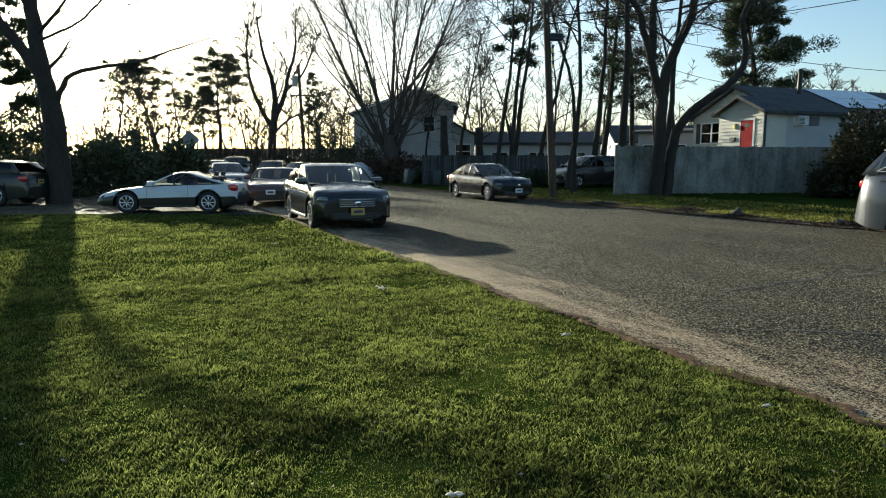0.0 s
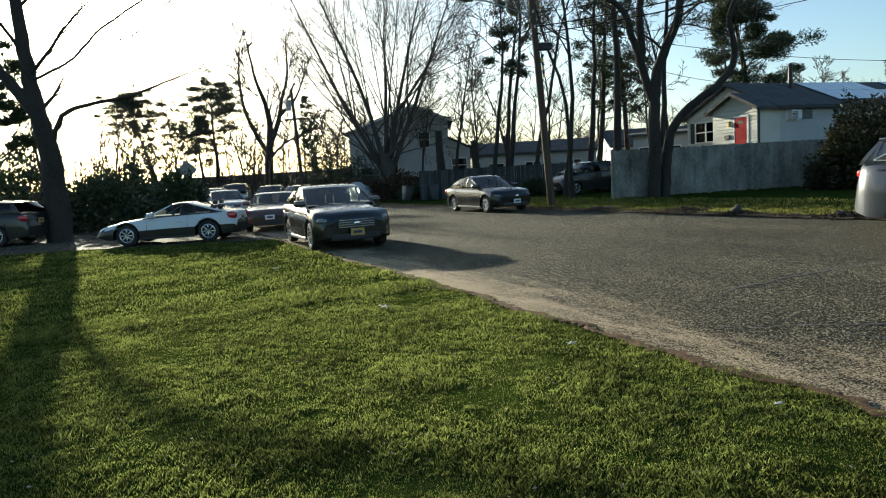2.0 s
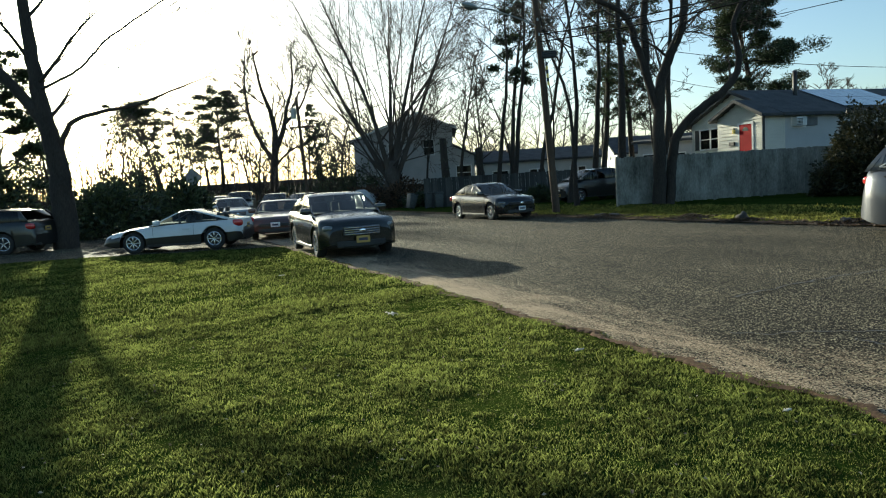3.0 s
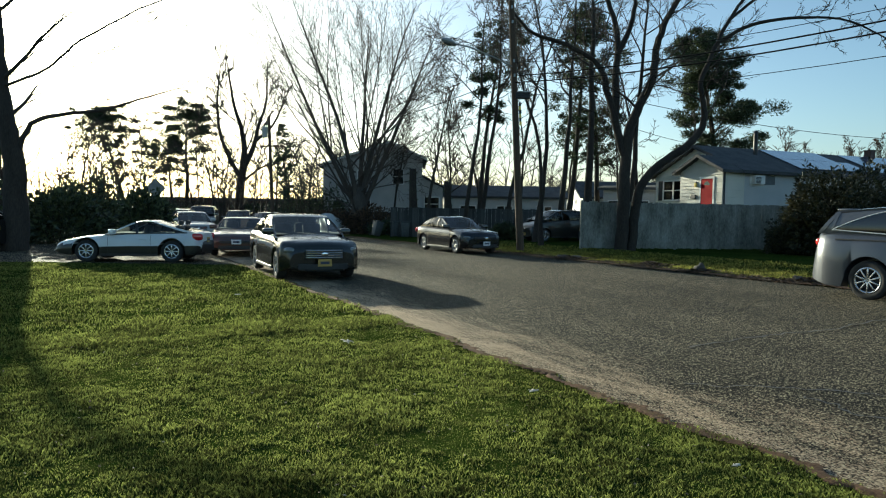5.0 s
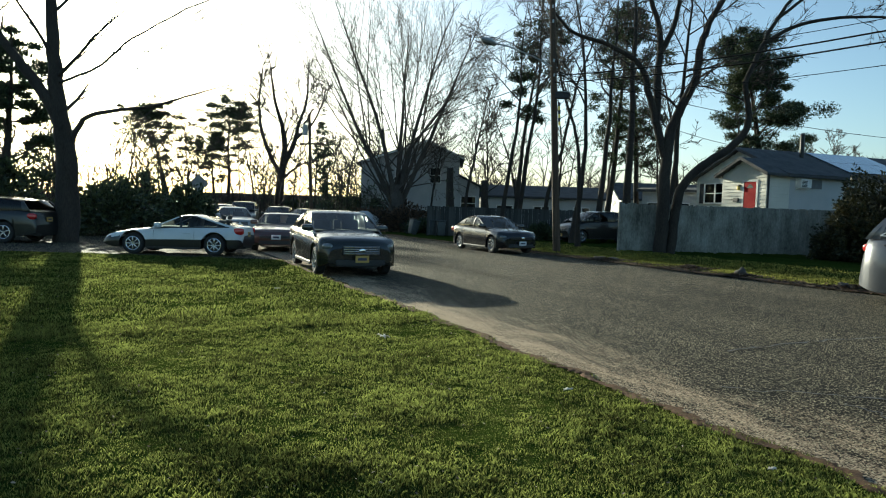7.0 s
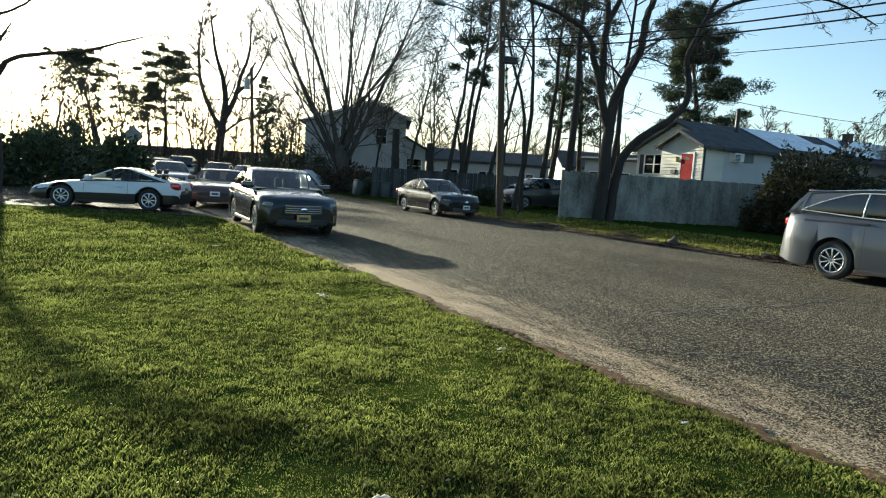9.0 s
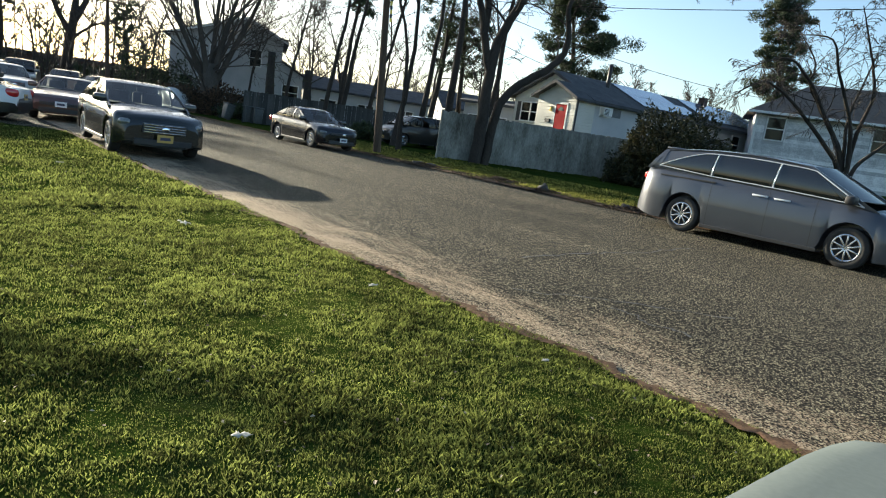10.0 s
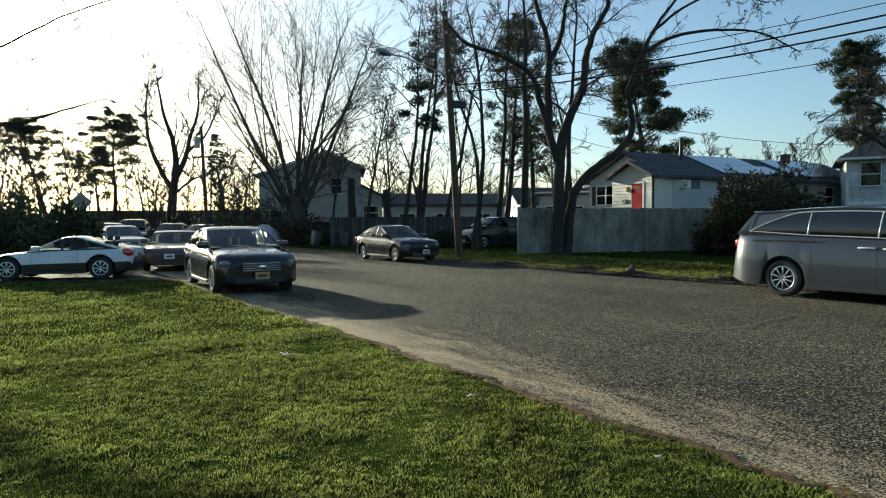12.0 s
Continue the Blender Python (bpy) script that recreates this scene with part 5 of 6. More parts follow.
# the great tree against the sun
shaped_tree(5, -14.1, 24, [
    ([(0, 0, -0.2), (0.05, 0, 1.6), (0.0, 0, 3.4), (-0.3, 0, 5.0), (-0.6, 0.2, 7.5), (-0.8, 0.3, 10.0), (-0.9, 0.3, 13.0)], 0.46, 0.10),
    ([(0.05, 0, 3.3), (0.7, -0.1, 4.6), (1.9, -0.2, 4.95), (3.2, -0.3, 5.1), (4.1, -0.4, 5.35), (5.2, -0.4, 5.7), (6.3, -0.5, 5.98)], 0.10, 0.012),
    ([(-0.45, 0.1, 5.9), (0.9, -0.7, 6.1), (2.0, -1.4, 6.3), (3.4, -2.0, 7.1), (5.7, -2.1, 8.3), (7.4, -2.1, 8.9)], 0.055, 0.012),
    ([(-0.2, 0, 4.6), (-1.4, -0.2, 6.4), (-2.6, -0.2, 8.0), (-3.4, -0.2, 10.5)], 0.24, 0.05)],
    "broad leafless shade tree against the low sun", ((6, 0.40, 50, 0.16, 0.04), (5, 0.45, 45, 0.17, 0.02), (4, 0.45, 40, 0.17, 0.0)))
# the drooping tree before the neighbouring house: many crooked stems from one foot, arching over to the side
shaped_tree(6, 27.9, 27.0, [
    ([(0.5, 0, -0.1), (0.1, 0, 1.2), (-1.9, -0.2, 2.6), (-4.1, -0.3, 4.0), (-5.6, -0.3, 4.5), (-6.9, -0.3, 3.8)], 0.15, 0.02),
    ([(0.5, 0, -0.1), (0.2, 0.1, 1.6), (-1.1, 0.2, 3.4), (-3.0, 0.3, 5.4), (-4.4, 0.3, 5.8), (-6.7, 0.2, 4.8)], 0.15, 0.02),
    ([(0.6, 0, -0.1), (0.3, 0.2, 1.8), (-1.2, 0.5, 3.8), (-2.2, 0.6, 5.0), (-2.1, 0.6, 5.9), (-3.7, 0.7, 7.6)], 0.14, 0.02),
    ([(0.7, 0, -0.1), (0.5, -0.2, 1.6), (-0.2, -0.4, 3.3), (-1.7, -0.5, 5.6), (-2.6, -0.6, 6.9), (-4.5, -0.6, 6.8)], 0.14, 0.02),
    ([(0.7, 0, -0.1), (0.5, 0.2, 2.0), (0.4, 0.3, 3.8), (1.2, 0.3, 7.0)], 0.13, 0.03),
    ([(0.8, 0, -0.1), (0.7, -0.1, 2.4), (1.0, -0.2, 5.0), (0.0, -0.2, 7.2), (-0.9, -0.2, 8.8)], 0.13, 0.02),
    ([(0.9, 0, -0.1), (1.3, 0, 1.3), (2.9, 0, 2.8), (4.4, 0, 5.0), (5.6, 0, 5.4)], 0.13, 0.02)],
    "leafless weeping ornamental tree with drooping twigs", ((12, 0.36, 55, 0.18, -0.04), (8, 0.46, 45, 0.19, -0.14), (5, 0.5, 38, 0.18, -0.2)), BARK, "weeping_tree")
bush(51, "evergreen_bush", 18.8, 27.6, 2.95, 2.3, 3.85, 18000, 0.19, LEAF, "large dark evergreen bush with tan-edged leaves beside the pale fence", 0.0, 0.72)
bush(52, "evergreen_bush", 17.3, 28.4, 1.7, 1.4, 2.0, 7000, 0.16, LEAF, "low dark evergreen bush at the fence's end", 0.0)
for i, (x, y, rx, h) in enumerate(((-12.3, 31, 1.6, 2.6), (-15.6, 30, 2.2, 2.7), (-19.5, 28, 3.0, 3.6), (-24.0, 27, 3.5, 4.6), (-17.5, 36, 3.0, 3.4), (-21.5, 24.5, 2.4, 2.2))):
    bush(60 + i, "shrub", x, y, rx, rx * 0.8, h, 4200, 0.26, HEDGE, "dark overgrown shrub in the hazy shade")
for i, (x, y, rx, h) in enumerate(((-5.5, 49.5, 2.6, 1.3), (-1.2, 47.5, 2.2, 1.2), (-9.8, 57, 2.6, 5.2), (-7.0, 56.5, 2.4, 4.2), (5.9, 41.2, 1.2, 1.0), (11.0, 44, 1.8, 1.6))):
    bush(70 + i, "shrub", x, y, rx, rx * 0.7, h, 2600, 0.22, HEDGE, "low brown-green shrub by the roadside")

for i, (x, y, rx, h) in enumerate(((-5.6, 48.6, 2.4, 1.9), (-2.9, 48.9, 2.4, 2.1), (-0.6, 49.6, 1.8, 1.6))):
    bush(80 + i, "shrub", x, y, rx, rx * 0.6, h, 3200, 0.24, LITTER, "brown dead-leaved shrub at the maple's foot")


def woods():
    """Leafless woods along the skyline: stems and twigs past counting."""
    rng = random.Random(77)
    t = Tubes()
    for _ in range(330):
        x, y = rng.uniform(-70, 75), rng.uniform(68, 104)
        h = rng.uniform(6, 13) * (0.75 if x > 20 else 1)
        pts = bent(rng, Vector((x, y, 0)), Vector((rng.gauss(0, 0.06), 0, 1)), h, 6, 0.06, 0.04)
        t.limb(pts, [0.12 * (1 - 0.85 * j / 6) for j in range(7)], 4)
        for _ in range(13):
            k = rng.randint(1, 5)
            a = rng.uniform(0, 6.28)
            sub = bent(rng, pts[k], Vector((math.cos(a), math.sin(a), 0.9)), h * rng.uniform(0.15, 0.36), 3, 0.12, 0.07)
            t.limb(sub, [0.06, 0.045, 0.03, 0.02], 3)
            for _ in range(4):
                j = rng.randint(1, 2)
                a2 = rng.uniform(0, 6.28)
                tw = bent(rng, sub[j], Vector((math.cos(a2), math.sin(a2), 0.8)), rng.uniform(0.5, 1.5), 1, 0.15, 0.05)
                t.limb(tw, [0.028, 0.014], 3)
    tagged(put_part("distant_woods", t.mesh("distant_woods", TWIG)), "leafless brown woods along the skyline", "woods", kind="stuff")
    rng = random.Random(78)
    v, f = [], []
    for _ in range(520):
        x, y = rng.uniform(-75, 75), rng.uniform(86, 108)
        tuft(rng, v, f, Vector((x, y, rng.uniform(0.3, 2.4))), rng.uniform(1.0, 2.4), 60, 0.9)
    tagged(put_part("distant_hedge", mesh_of("distant_hedge", v, f, HEDGE)), "dark low hedge and brush at the horizon", "hedge", kind="stuff")


woods()


# ---- houses ----
def axes(ox, oy, oz, ax, ay):
    """A frame whose x runs along (ax, ay)."""
    return pose(ox, oy, oz, 0, 0, math.degrees(math.atan2(ay, ax)))


def prism(pts, x0, x1):
    """A section of (y, z) points drawn out along x."""
    bm = bmesh.new()
    a = [bm.verts.new((x0, y, z)) for y, z in pts]
    b = [bm.verts.new((x1, y, z)) for y, z in pts]
    k = len(pts)
    bm.faces.new(a)
    bm.faces.new(b[::-1])
    for i in range(k):
        bm.faces.new((a[i], b[i], b[(i + 1) % k], a[(i + 1) % k]))
    return bm


def gable_roof(root, x0, x1, y0, y1, eave, ridge, over, material, thick=0.16):
    """Two sloping slabs that meet at the ridge along x."""
    ym = (y0 + y1) / 2
    for ya, sg in ((y0, -1), (y1, 1)):
        sl = (ridge - eave) / abs(ym - ya)
        yo, zo = ya + sg * over, eave - sl * over
        roof = part("roof", prism([(yo, zo), (ym, ridge), (ym, ridge + thick), (yo, zo + thick)], x0 - over, x1 + over), material, root)
        part("gutter", box((x0 - over, yo - 0.05 if sg < 0 else yo - 0.02, zo - 0.03), (x1 + over, yo + 0.02 if sg < 0 else yo + 0.05, zo + 0.10), 0.01), ROOF_DARK if material is ROOF_DARK else WHITE, roof)
    return None


def window(root, m, w, h, shutters=(), mullion=True, curtain=False):
    """A framed window on a wall; local x along the wall, -y outwards, z up from the sill."""
    win = put_part("window", None, root, m)
    bm = bmesh.new()
    for lo, hi in (((-w / 2 - 0.08, -0.07, -0.08), (-w / 2, 0.02, h + 0.08)), ((w / 2, -0.07, -0.08), (w / 2 + 0.08, 0.02, h + 0.08)), ((-w / 2, -0.07, h), (w / 2, 0.02, h + 0.08)), ((-w / 2, -0.10, -0.08), (w / 2, 0.02, 0))):
        add_box(bm, lo, hi)
    add_box(bm, (-w / 2, -0.05, h / 2 - 0.03), (w / 2, 0.0, h / 2 + 0.03))
    if mullion:
        add_box(bm, (-0.05, -0.062, 0), (0.05, 0.0, h))
    part("frame", bm, WHITE, win)
    put_part("pane", mesh_of("pane", [(-w / 2, -0.022, 0), (w / 2, -0.022, 0), (w / 2, -0.022, h), (-w / 2, -0.022, h)], [(0, 1, 2, 3)], PANE_HOUSE), win)
    part("dark_room", box((-w / 2, -0.012, 0), (w / 2, 0.004, h)), CABIN, win)
    for sx in shutters:
        c = sx * (w / 2 + 0.30)
        part("shutter", box((c - 0.19, -0.05, -0.05), (c + 0.19, 0.0, h + 0.05), 0.01), BLACK, win)


def lap_boards(root, width, z0, z1, top, m, material, pitch=0.2, gaps=()):
    """Lapped boards on a wall: local x along it, -y outwards; top(z) gives the run that the gable leaves; gaps are openings."""
    z = z0
    while z < z1:
        a, b = top(z + pitch * 0.5)
        runs = [(a, b)]
        for g0, g1, h0, h1 in gaps:
            if z + pitch > h0 and z < h1:
                runs = [r for q0, q1 in runs for r in ((q0, min(q1, g0)), (max(q0, g1), q1)) if r[1] - r[0] > 0.05]
        for q0, q1 in runs:
            bm = bmesh.new()
            vs = [bm.verts.new(co) for co in ((q0, -0.002, z), (q1, -0.002, z), (q1, -0.044, z), (q0, -0.044, z), (q0, -0.002, z + pitch), (q1, -0.002, z + pitch), (q1, -0.010, z + pitch), (q0, -0.010, z + pitch))]
            for f in ((0, 1, 2, 3), (3, 2, 6, 7), (4, 7, 6, 5), (0, 4, 5, 1), (0, 3, 7, 4), (1, 5, 6, 2)):
                bm.faces.new([vs[i] for i in f])
            part("siding_board", bm, material, root).matrix_basis = m
        z += pitch


def ranch_house():
    """The pale ranch house behind the fence: long hall under solar panels, and an entry gable with a red door."""
    base = 1.35
    m = axes(18.9, 36.5, base, 0.94, 0.34)
    root = empty("ranch_house", m, "pale ranch house with cream gable, red door and solar panels", "house", "houses")
    L, Wd, ev, rg = 20.0, 7.2, 2.95, 4.55
    part("wall", prism([(0, -0.5), (Wd, -0.5), (Wd, ev), (Wd / 2, rg - 0.05), (0, ev)], 0.12, L), STUCCO, root, "smooth pale painted long walls")
    part("gable_wall", prism([(0.0, -0.5), (Wd, -0.5), (Wd, ev), (Wd / 2, rg - 0.05), (0.0, ev)], 0.0, 0.12), SIDING_CREAM, root, "cream lapped siding")
    gable_roof(root, 0, L, 0, Wd, ev, rg, 0.35, ROOF_DARK)
    # entry gable
    part("entry_wall", prism([(0.0, -0.5), (3.3, -0.5), (3.3, ev - 0.02), (1.65, ev + 0.76), (0.0, ev - 0.02)], -1.5, -0.003), SIDING_CREAM, root, "cream lapped siding")
    ym = 1.65
    for sg in (-1, 1):
        yo = ym + sg * 2.0
        zo = ev + 0.80 - 0.485 * 2.0
        part("entry_roof", prism([(yo, zo), (ym, ev + 0.80), (ym, ev + 0.94), (yo, zo + 0.14)], -1.85, 2.2), ROOF_DARK, root)
    # trim along the gables
    for y0, y1, zt, x, ov in ((0, Wd, rg, -0.36, 0.35), (0, 3.3, ev + 0.80, -1.86, 0.35)):
        mid = (y0 + y1) / 2
        sl = (rg - ev) / (Wd / 2) if x > -1 else 0.485
        for sg in (-1, 1):
            h = (y1 - y0) / 2 + ov
            part("bargeboard", prism([(mid, zt - 0.02), (mid + sg * h, zt - sl * h - 0.02), (mid + sg * h, zt - sl * h + 0.17), (mid, zt + 0.17)], x - 0.04, x), ROOF_DARK, root)
    face = lambda y, z: Matrix.Translation((-1.5, y, z)) @ pose(0, 0, 0, 0, 0, -90)
    front = lambda y, z: Matrix.Translation((0.0, y, z)) @ pose(0, 0, 0, 0, 0, -90)
    lap_boards(root, 3.3, 0.3, ev + 0.7, lambda z: (-3.3 + max(0, (z - ev) / 0.485), -max(0, (z - ev) / 0.485)), Matrix.Translation((-1.5, 0, 0)) @ pose(0, 0, 0, 0, 0, -90), CREAM, 0.2, ((-1.75, -0.55, 0, 2.62),))
    lap_boards(root, Wd, 0.3, rg - 0.15, lambda z: (-Wd + max(0, (z - ev) * 2.25), min(-3.3, -max(0, (z - ev) * 2.25))), Matrix.Translation((0, 0, 0)) @ pose(0, 0, 0, 0, 0, -90), CREAM, 0.2, ((-6.95, -4.55, 1.25, 2.68),))
    d = put_part("door", None, root, face(1.15, 0.45))
    part("door_leaf", box((-0.45, -0.05, 0), (0.45, 0.0, 2.03), 0.01), RED_DOOR, d, "red painted door leaf")
    bm = bmesh.new()
    for lo, hi in (((-0.57, -0.06, 0), (-0.452, 0.0, 2.15)), ((0.452, -0.06, 0), (0.57, 0.0, 2.15)), ((-0.45, -0.06, 2.034), (0.45, 0.0, 2.15))):
        add_box(bm, lo, hi)
    part("frame", bm, WHITE, d)
    bm = bmesh.new()
    add_cyl(bm, (0, -0.056, 1.66), (0, -0.05, 1.66), 0.22, seg=24)
    bmesh.ops.bisect_plane(bm, geom=bm.verts[:] + bm.edges[:] + bm.faces[:], plane_co=(0, 0, 1.66), plane_no=(0, 0, -1), clear_outer=True)
    part("fanlight", bm, LAMP_CLEAR, d)
    part("doorstep", box((-0.8, -1.0, -0.6), (0.8, -0.01, -0.02), 0.02), STONE, d)
    lamp = put_part("porch_lamp", None, root, face(1.98, 2.15))
    part("lantern", box((-0.07, -0.16, -0.12), (0.07, -0.02, 0.12), 0.02), STRIPE, lamp)
    part("bracket", box((-0.03, -0.08, 0.12), (0.03, 0.0, 0.2)), BLACK, lamp)
    part("mailbox", box((2.05 - 0.2, -0.12, 0), (2.05 + 0.2, 0, 0.22), 0.02, None), BLACK, root).matrix_basis = face(4.2, 1.35)
    window(root, front(5.55, 1.38), 1.75, 1.18, (-1,))
    # cooling unit in the long wall
    ac = put_part("air_conditioner", None, root, pose(1.0, 0, 2.20))
    part("case", box((-0.38, -0.32, 0), (0.38, 0.0, 0.50), 0.02), WHITE, ac)
    part("filler_panel", box((0.63, -0.06, 0.0), (1.45, -0.01, 0.50), 0.005), FILLER, ac, "grey filler panel")
    for i in range(5):
        part("louvre", box((-0.34, -0.335, 0.05 + 0.075 * i), (0.05, -0.32, 0.09 + 0.075 * i)), BLACK, ac)
    part("side_louvre", box((0.385, -0.28, 0.06), (0.40, -0.05, 0.4)), BLACK, ac)
    part("surround", box((-0.48, -0.03, -0.08), (0.62, 0.0, 0.54)), WHITE, ac)
    window(root, pose(15.5, 0, 1.3), 0.9, 1.2, (), False)
    part("downpipe", cyl((-1.44, -0.05, -0.4), (-1.44, -0.05, ev - 0.1), 0.05, seg=8), ROOF_DARK, root)
    ch = part("chimney", cyl((3.7, 2.55, ev), (3.7, 2.55, 5.6), 0.13), BLACK, root, smooth=True)
    part("chimney_cap", cyl((3.7, 2.55, 5.6), (3.7, 2.55, 5.72), 0.18, 0.08), BLACK, ch, smooth=True)
    ch = part("chimney", box((15.6, 3.3, ev), (16.1, 3.8, 5.15)), BRICK_DARK, root)
    part("chimney_cap", box((15.55, 3.25, 5.15), (16.15, 3.85, 5.22)), STONE, ch)
    # panels in rows on the near slope
    sl = math.atan2(rg - ev, Wd / 2)
    for row in range(2):
        for k in range(14):
            x = 4.9 + 1.04 * k
            if (row, k) in ((1, 5), (1, 6), (0, 6)):
                continue
            pm = Matrix.Translation((x, 0.05, ev + 0.20)) @ Matrix.Rotation(sl, 4, "X")
            bm = box((0.01, 0.25 + 1.72 * row, 0.02), (1.02, 0.25 + 1.72 * row + 1.69, 0.06), 0.005, pm)
            part("solar_panel", bm, SOLAR, root)
    return root


ranch_house()


def saltbox_house():
    """The two-storey house with one long and one short roof slope, its gable to the road."""
    root = empty("two_storey_house", axes(0, 60, 0, 0, 1), "tall pale two-storey house behind the many-stemmed maple", "house", "houses")
    part("wall", prism([(-1.0, -0.2), (8.0, -0.2), (8.0, 5.85), (2.05, 7.95), (-1.0, 6.6)], 0, 11), SIDING_WHITE, root)
    part("roof", prism([(8.5, 5.72), (2.05, 8.0), (2.05, 8.18), (8.5, 5.9)], -0.35, 11.3), ROOF_DARK, root)
    part("roof", prism([(-1.45, 6.45), (2.05, 8.0), (2.05, 8.18), (-1.45, 6.63)], -0.35, 11.3), ROOF_DARK, root)
    part("bargeboard", prism([(8.5, 5.66), (2.05, 7.94), (2.05, 8.14), (8.5, 5.86)], -0.40, -0.35), WHITE, root)
    part("bargeboard", prism([(-1.45, 6.39), (2.05, 7.94), (2.05, 8.14), (-1.45, 6.59)], -0.40, -0.35), WHITE, root)
    part("wing_wall", prism([(-2.9, -0.2), (-1.003, -0.2), (-1.003, 4.95), (-2.9, 4.0)], 0.5, 7), SIDING_WHITE, root)
    part("wing_roof", prism([(-3.2, 3.88), (-1.004, 5.0), (-1.004, 5.16), (-3.2, 4.04)], 0.2, 7.2), ROOF_DARK, root)
    gable = lambda y, z, x=0.0: Matrix.Translation((x, y, z)) @ pose(0, 0, 0, 0, 0, -90)
    for y, z in ((1.2, 4.3), (4.4, 4.1), (6.6, 1.4), (4.2, 1.4)):
        window(root, gable(y, z), 0.9, 1.3, (), False)
    window(root, gable(-1.9, 1.9, 0.5), 1.3, 1.2, (), False)


saltbox_house()


def low_house(x, y, ax, ay, L, Wd, ev, rg, wall, roofm, label, wins, chim=None, z=0.0):
    root = empty("house", axes(x, y, z, ax, ay), label, "house", "houses")
    part("wall", prism([(0, -0.4), (Wd, -0.4), (Wd, ev), (Wd / 2, rg - 0.04), (0, ev)], 0, L), wall, root)
    gable_roof(root, 0, L, 0, Wd, ev, rg, 0.4, roofm)
    for wx, wz, ww, wh in wins:
        window(root, pose(wx, 0, wz), ww, wh, (), ww > 1.2)
    if chim:
        part("chimney", box((chim, Wd * 0.35, ev), (chim + 0.8, Wd * 0.5, rg + 0.7)), BRICK_DARK, root)
    return root


low_house(3.4, 62, 1, 0, 11.5, 8, 3.3, 4.4, STUCCO, ROOF_DARK, "low pale house with dark roof behind the dark fence", ((2.0, 1.2, 1.4, 1.2), (5.5, 1.2, 1.4, 1.2), (9.3, 1.2, 1.4, 1.2)), 3.0)
low_house(15.2, 51.2, 0.90, -0.43, 4.3, 5, 3.75, 4.0, SIDING_WHITE, ROOF_DARK, "small white outbuilding with flat-looking roof behind the fence", ((0.9, 1.9, 0.9, 0.9), (3.0, 1.9, 0.9, 0.9)))
low_house(17.5, 66, 1, 0, 9, 7, 3.6, 5.2, SIDING_WHITE, ROOF_DARK, "far white house among bare trees", ((2, 1.4, 1.2, 1.2), (6, 1.4, 1.2, 1.2)))


def neighbour_house():
    base = 1.2
    root = empty("house", axes(30.3, 36.3, base, 0.80, -0.60), "weathered white-sided house with brown roof beside the ranch house", "house", "houses")
    L, Wd, ev, rg = 14.0, 8.0, 4.15, 6.6
    part("wall", box((0, 0, -0.6), (L, Wd, ev)), SIDING_WHITE, root)
    bm = bmesh.new()
    o = 0.55
    vs = [bm.verts.new(c) for c in ((-o, -o, ev), (L + o, -o, ev), (L + o, Wd + o, ev), (-o, Wd + o, ev), (3.2, Wd / 2, rg), (L - 3.2, Wd / 2, rg))]
    for q in ((0, 1, 5, 4), (1, 2, 5), (2, 3, 4, 5), (3, 0, 4), (0, 3, 2, 1)):
        bm.faces.new([vs[i] for i in q])
    part("roof", bm, ROOF_BROWN, root)
    part("gutter", box((-o, -o - 0.08, ev - 0.12), (L + o, -o + 0.02, ev + 0.03), 0.01), WHITE, root)
    part("corner_board", box((-0.02, -0.025, -0.6), (0.14, 0.0, ev - 0.01)), WHITE, root)
    lap_boards(root, L, 0.0, ev - 0.1, lambda z: (0.14, L), Matrix.Identity(4), PALE_BOARD, 0.22, ((0.62, 1.88, 2.38, 3.97), (6.57, 7.83, 2.38, 3.97), (10.37, 11.63, 2.38, 3.97)))
    window(root, pose(1.25, 0, 2.5), 1.0, 1.35, (), False)
    window(root, pose(7.2, 0, 2.5), 1.0, 1.35, (), False)
    window(root, pose(11.0, 0, 2.5), 1.0, 1.35, (), False)


neighbour_house()


def far_building():
    root = empty("long_building", pose(-38, 100, 0), "long low building beyond the lot", "building", "houses")
    part("wall", box((0, 0, -0.2), (42, 8, 3.2)), BRICK_DARK, root)
    part("roof", box((-0.5, -0.5, 3.2), (42.5, 8.5, 3.6), 0.02), ROOF_DARK, root)
    for i in range(10):
        window(root, pose(3 + 4 * i, 0, 1.1), 1.6, 1.2)


far_building()


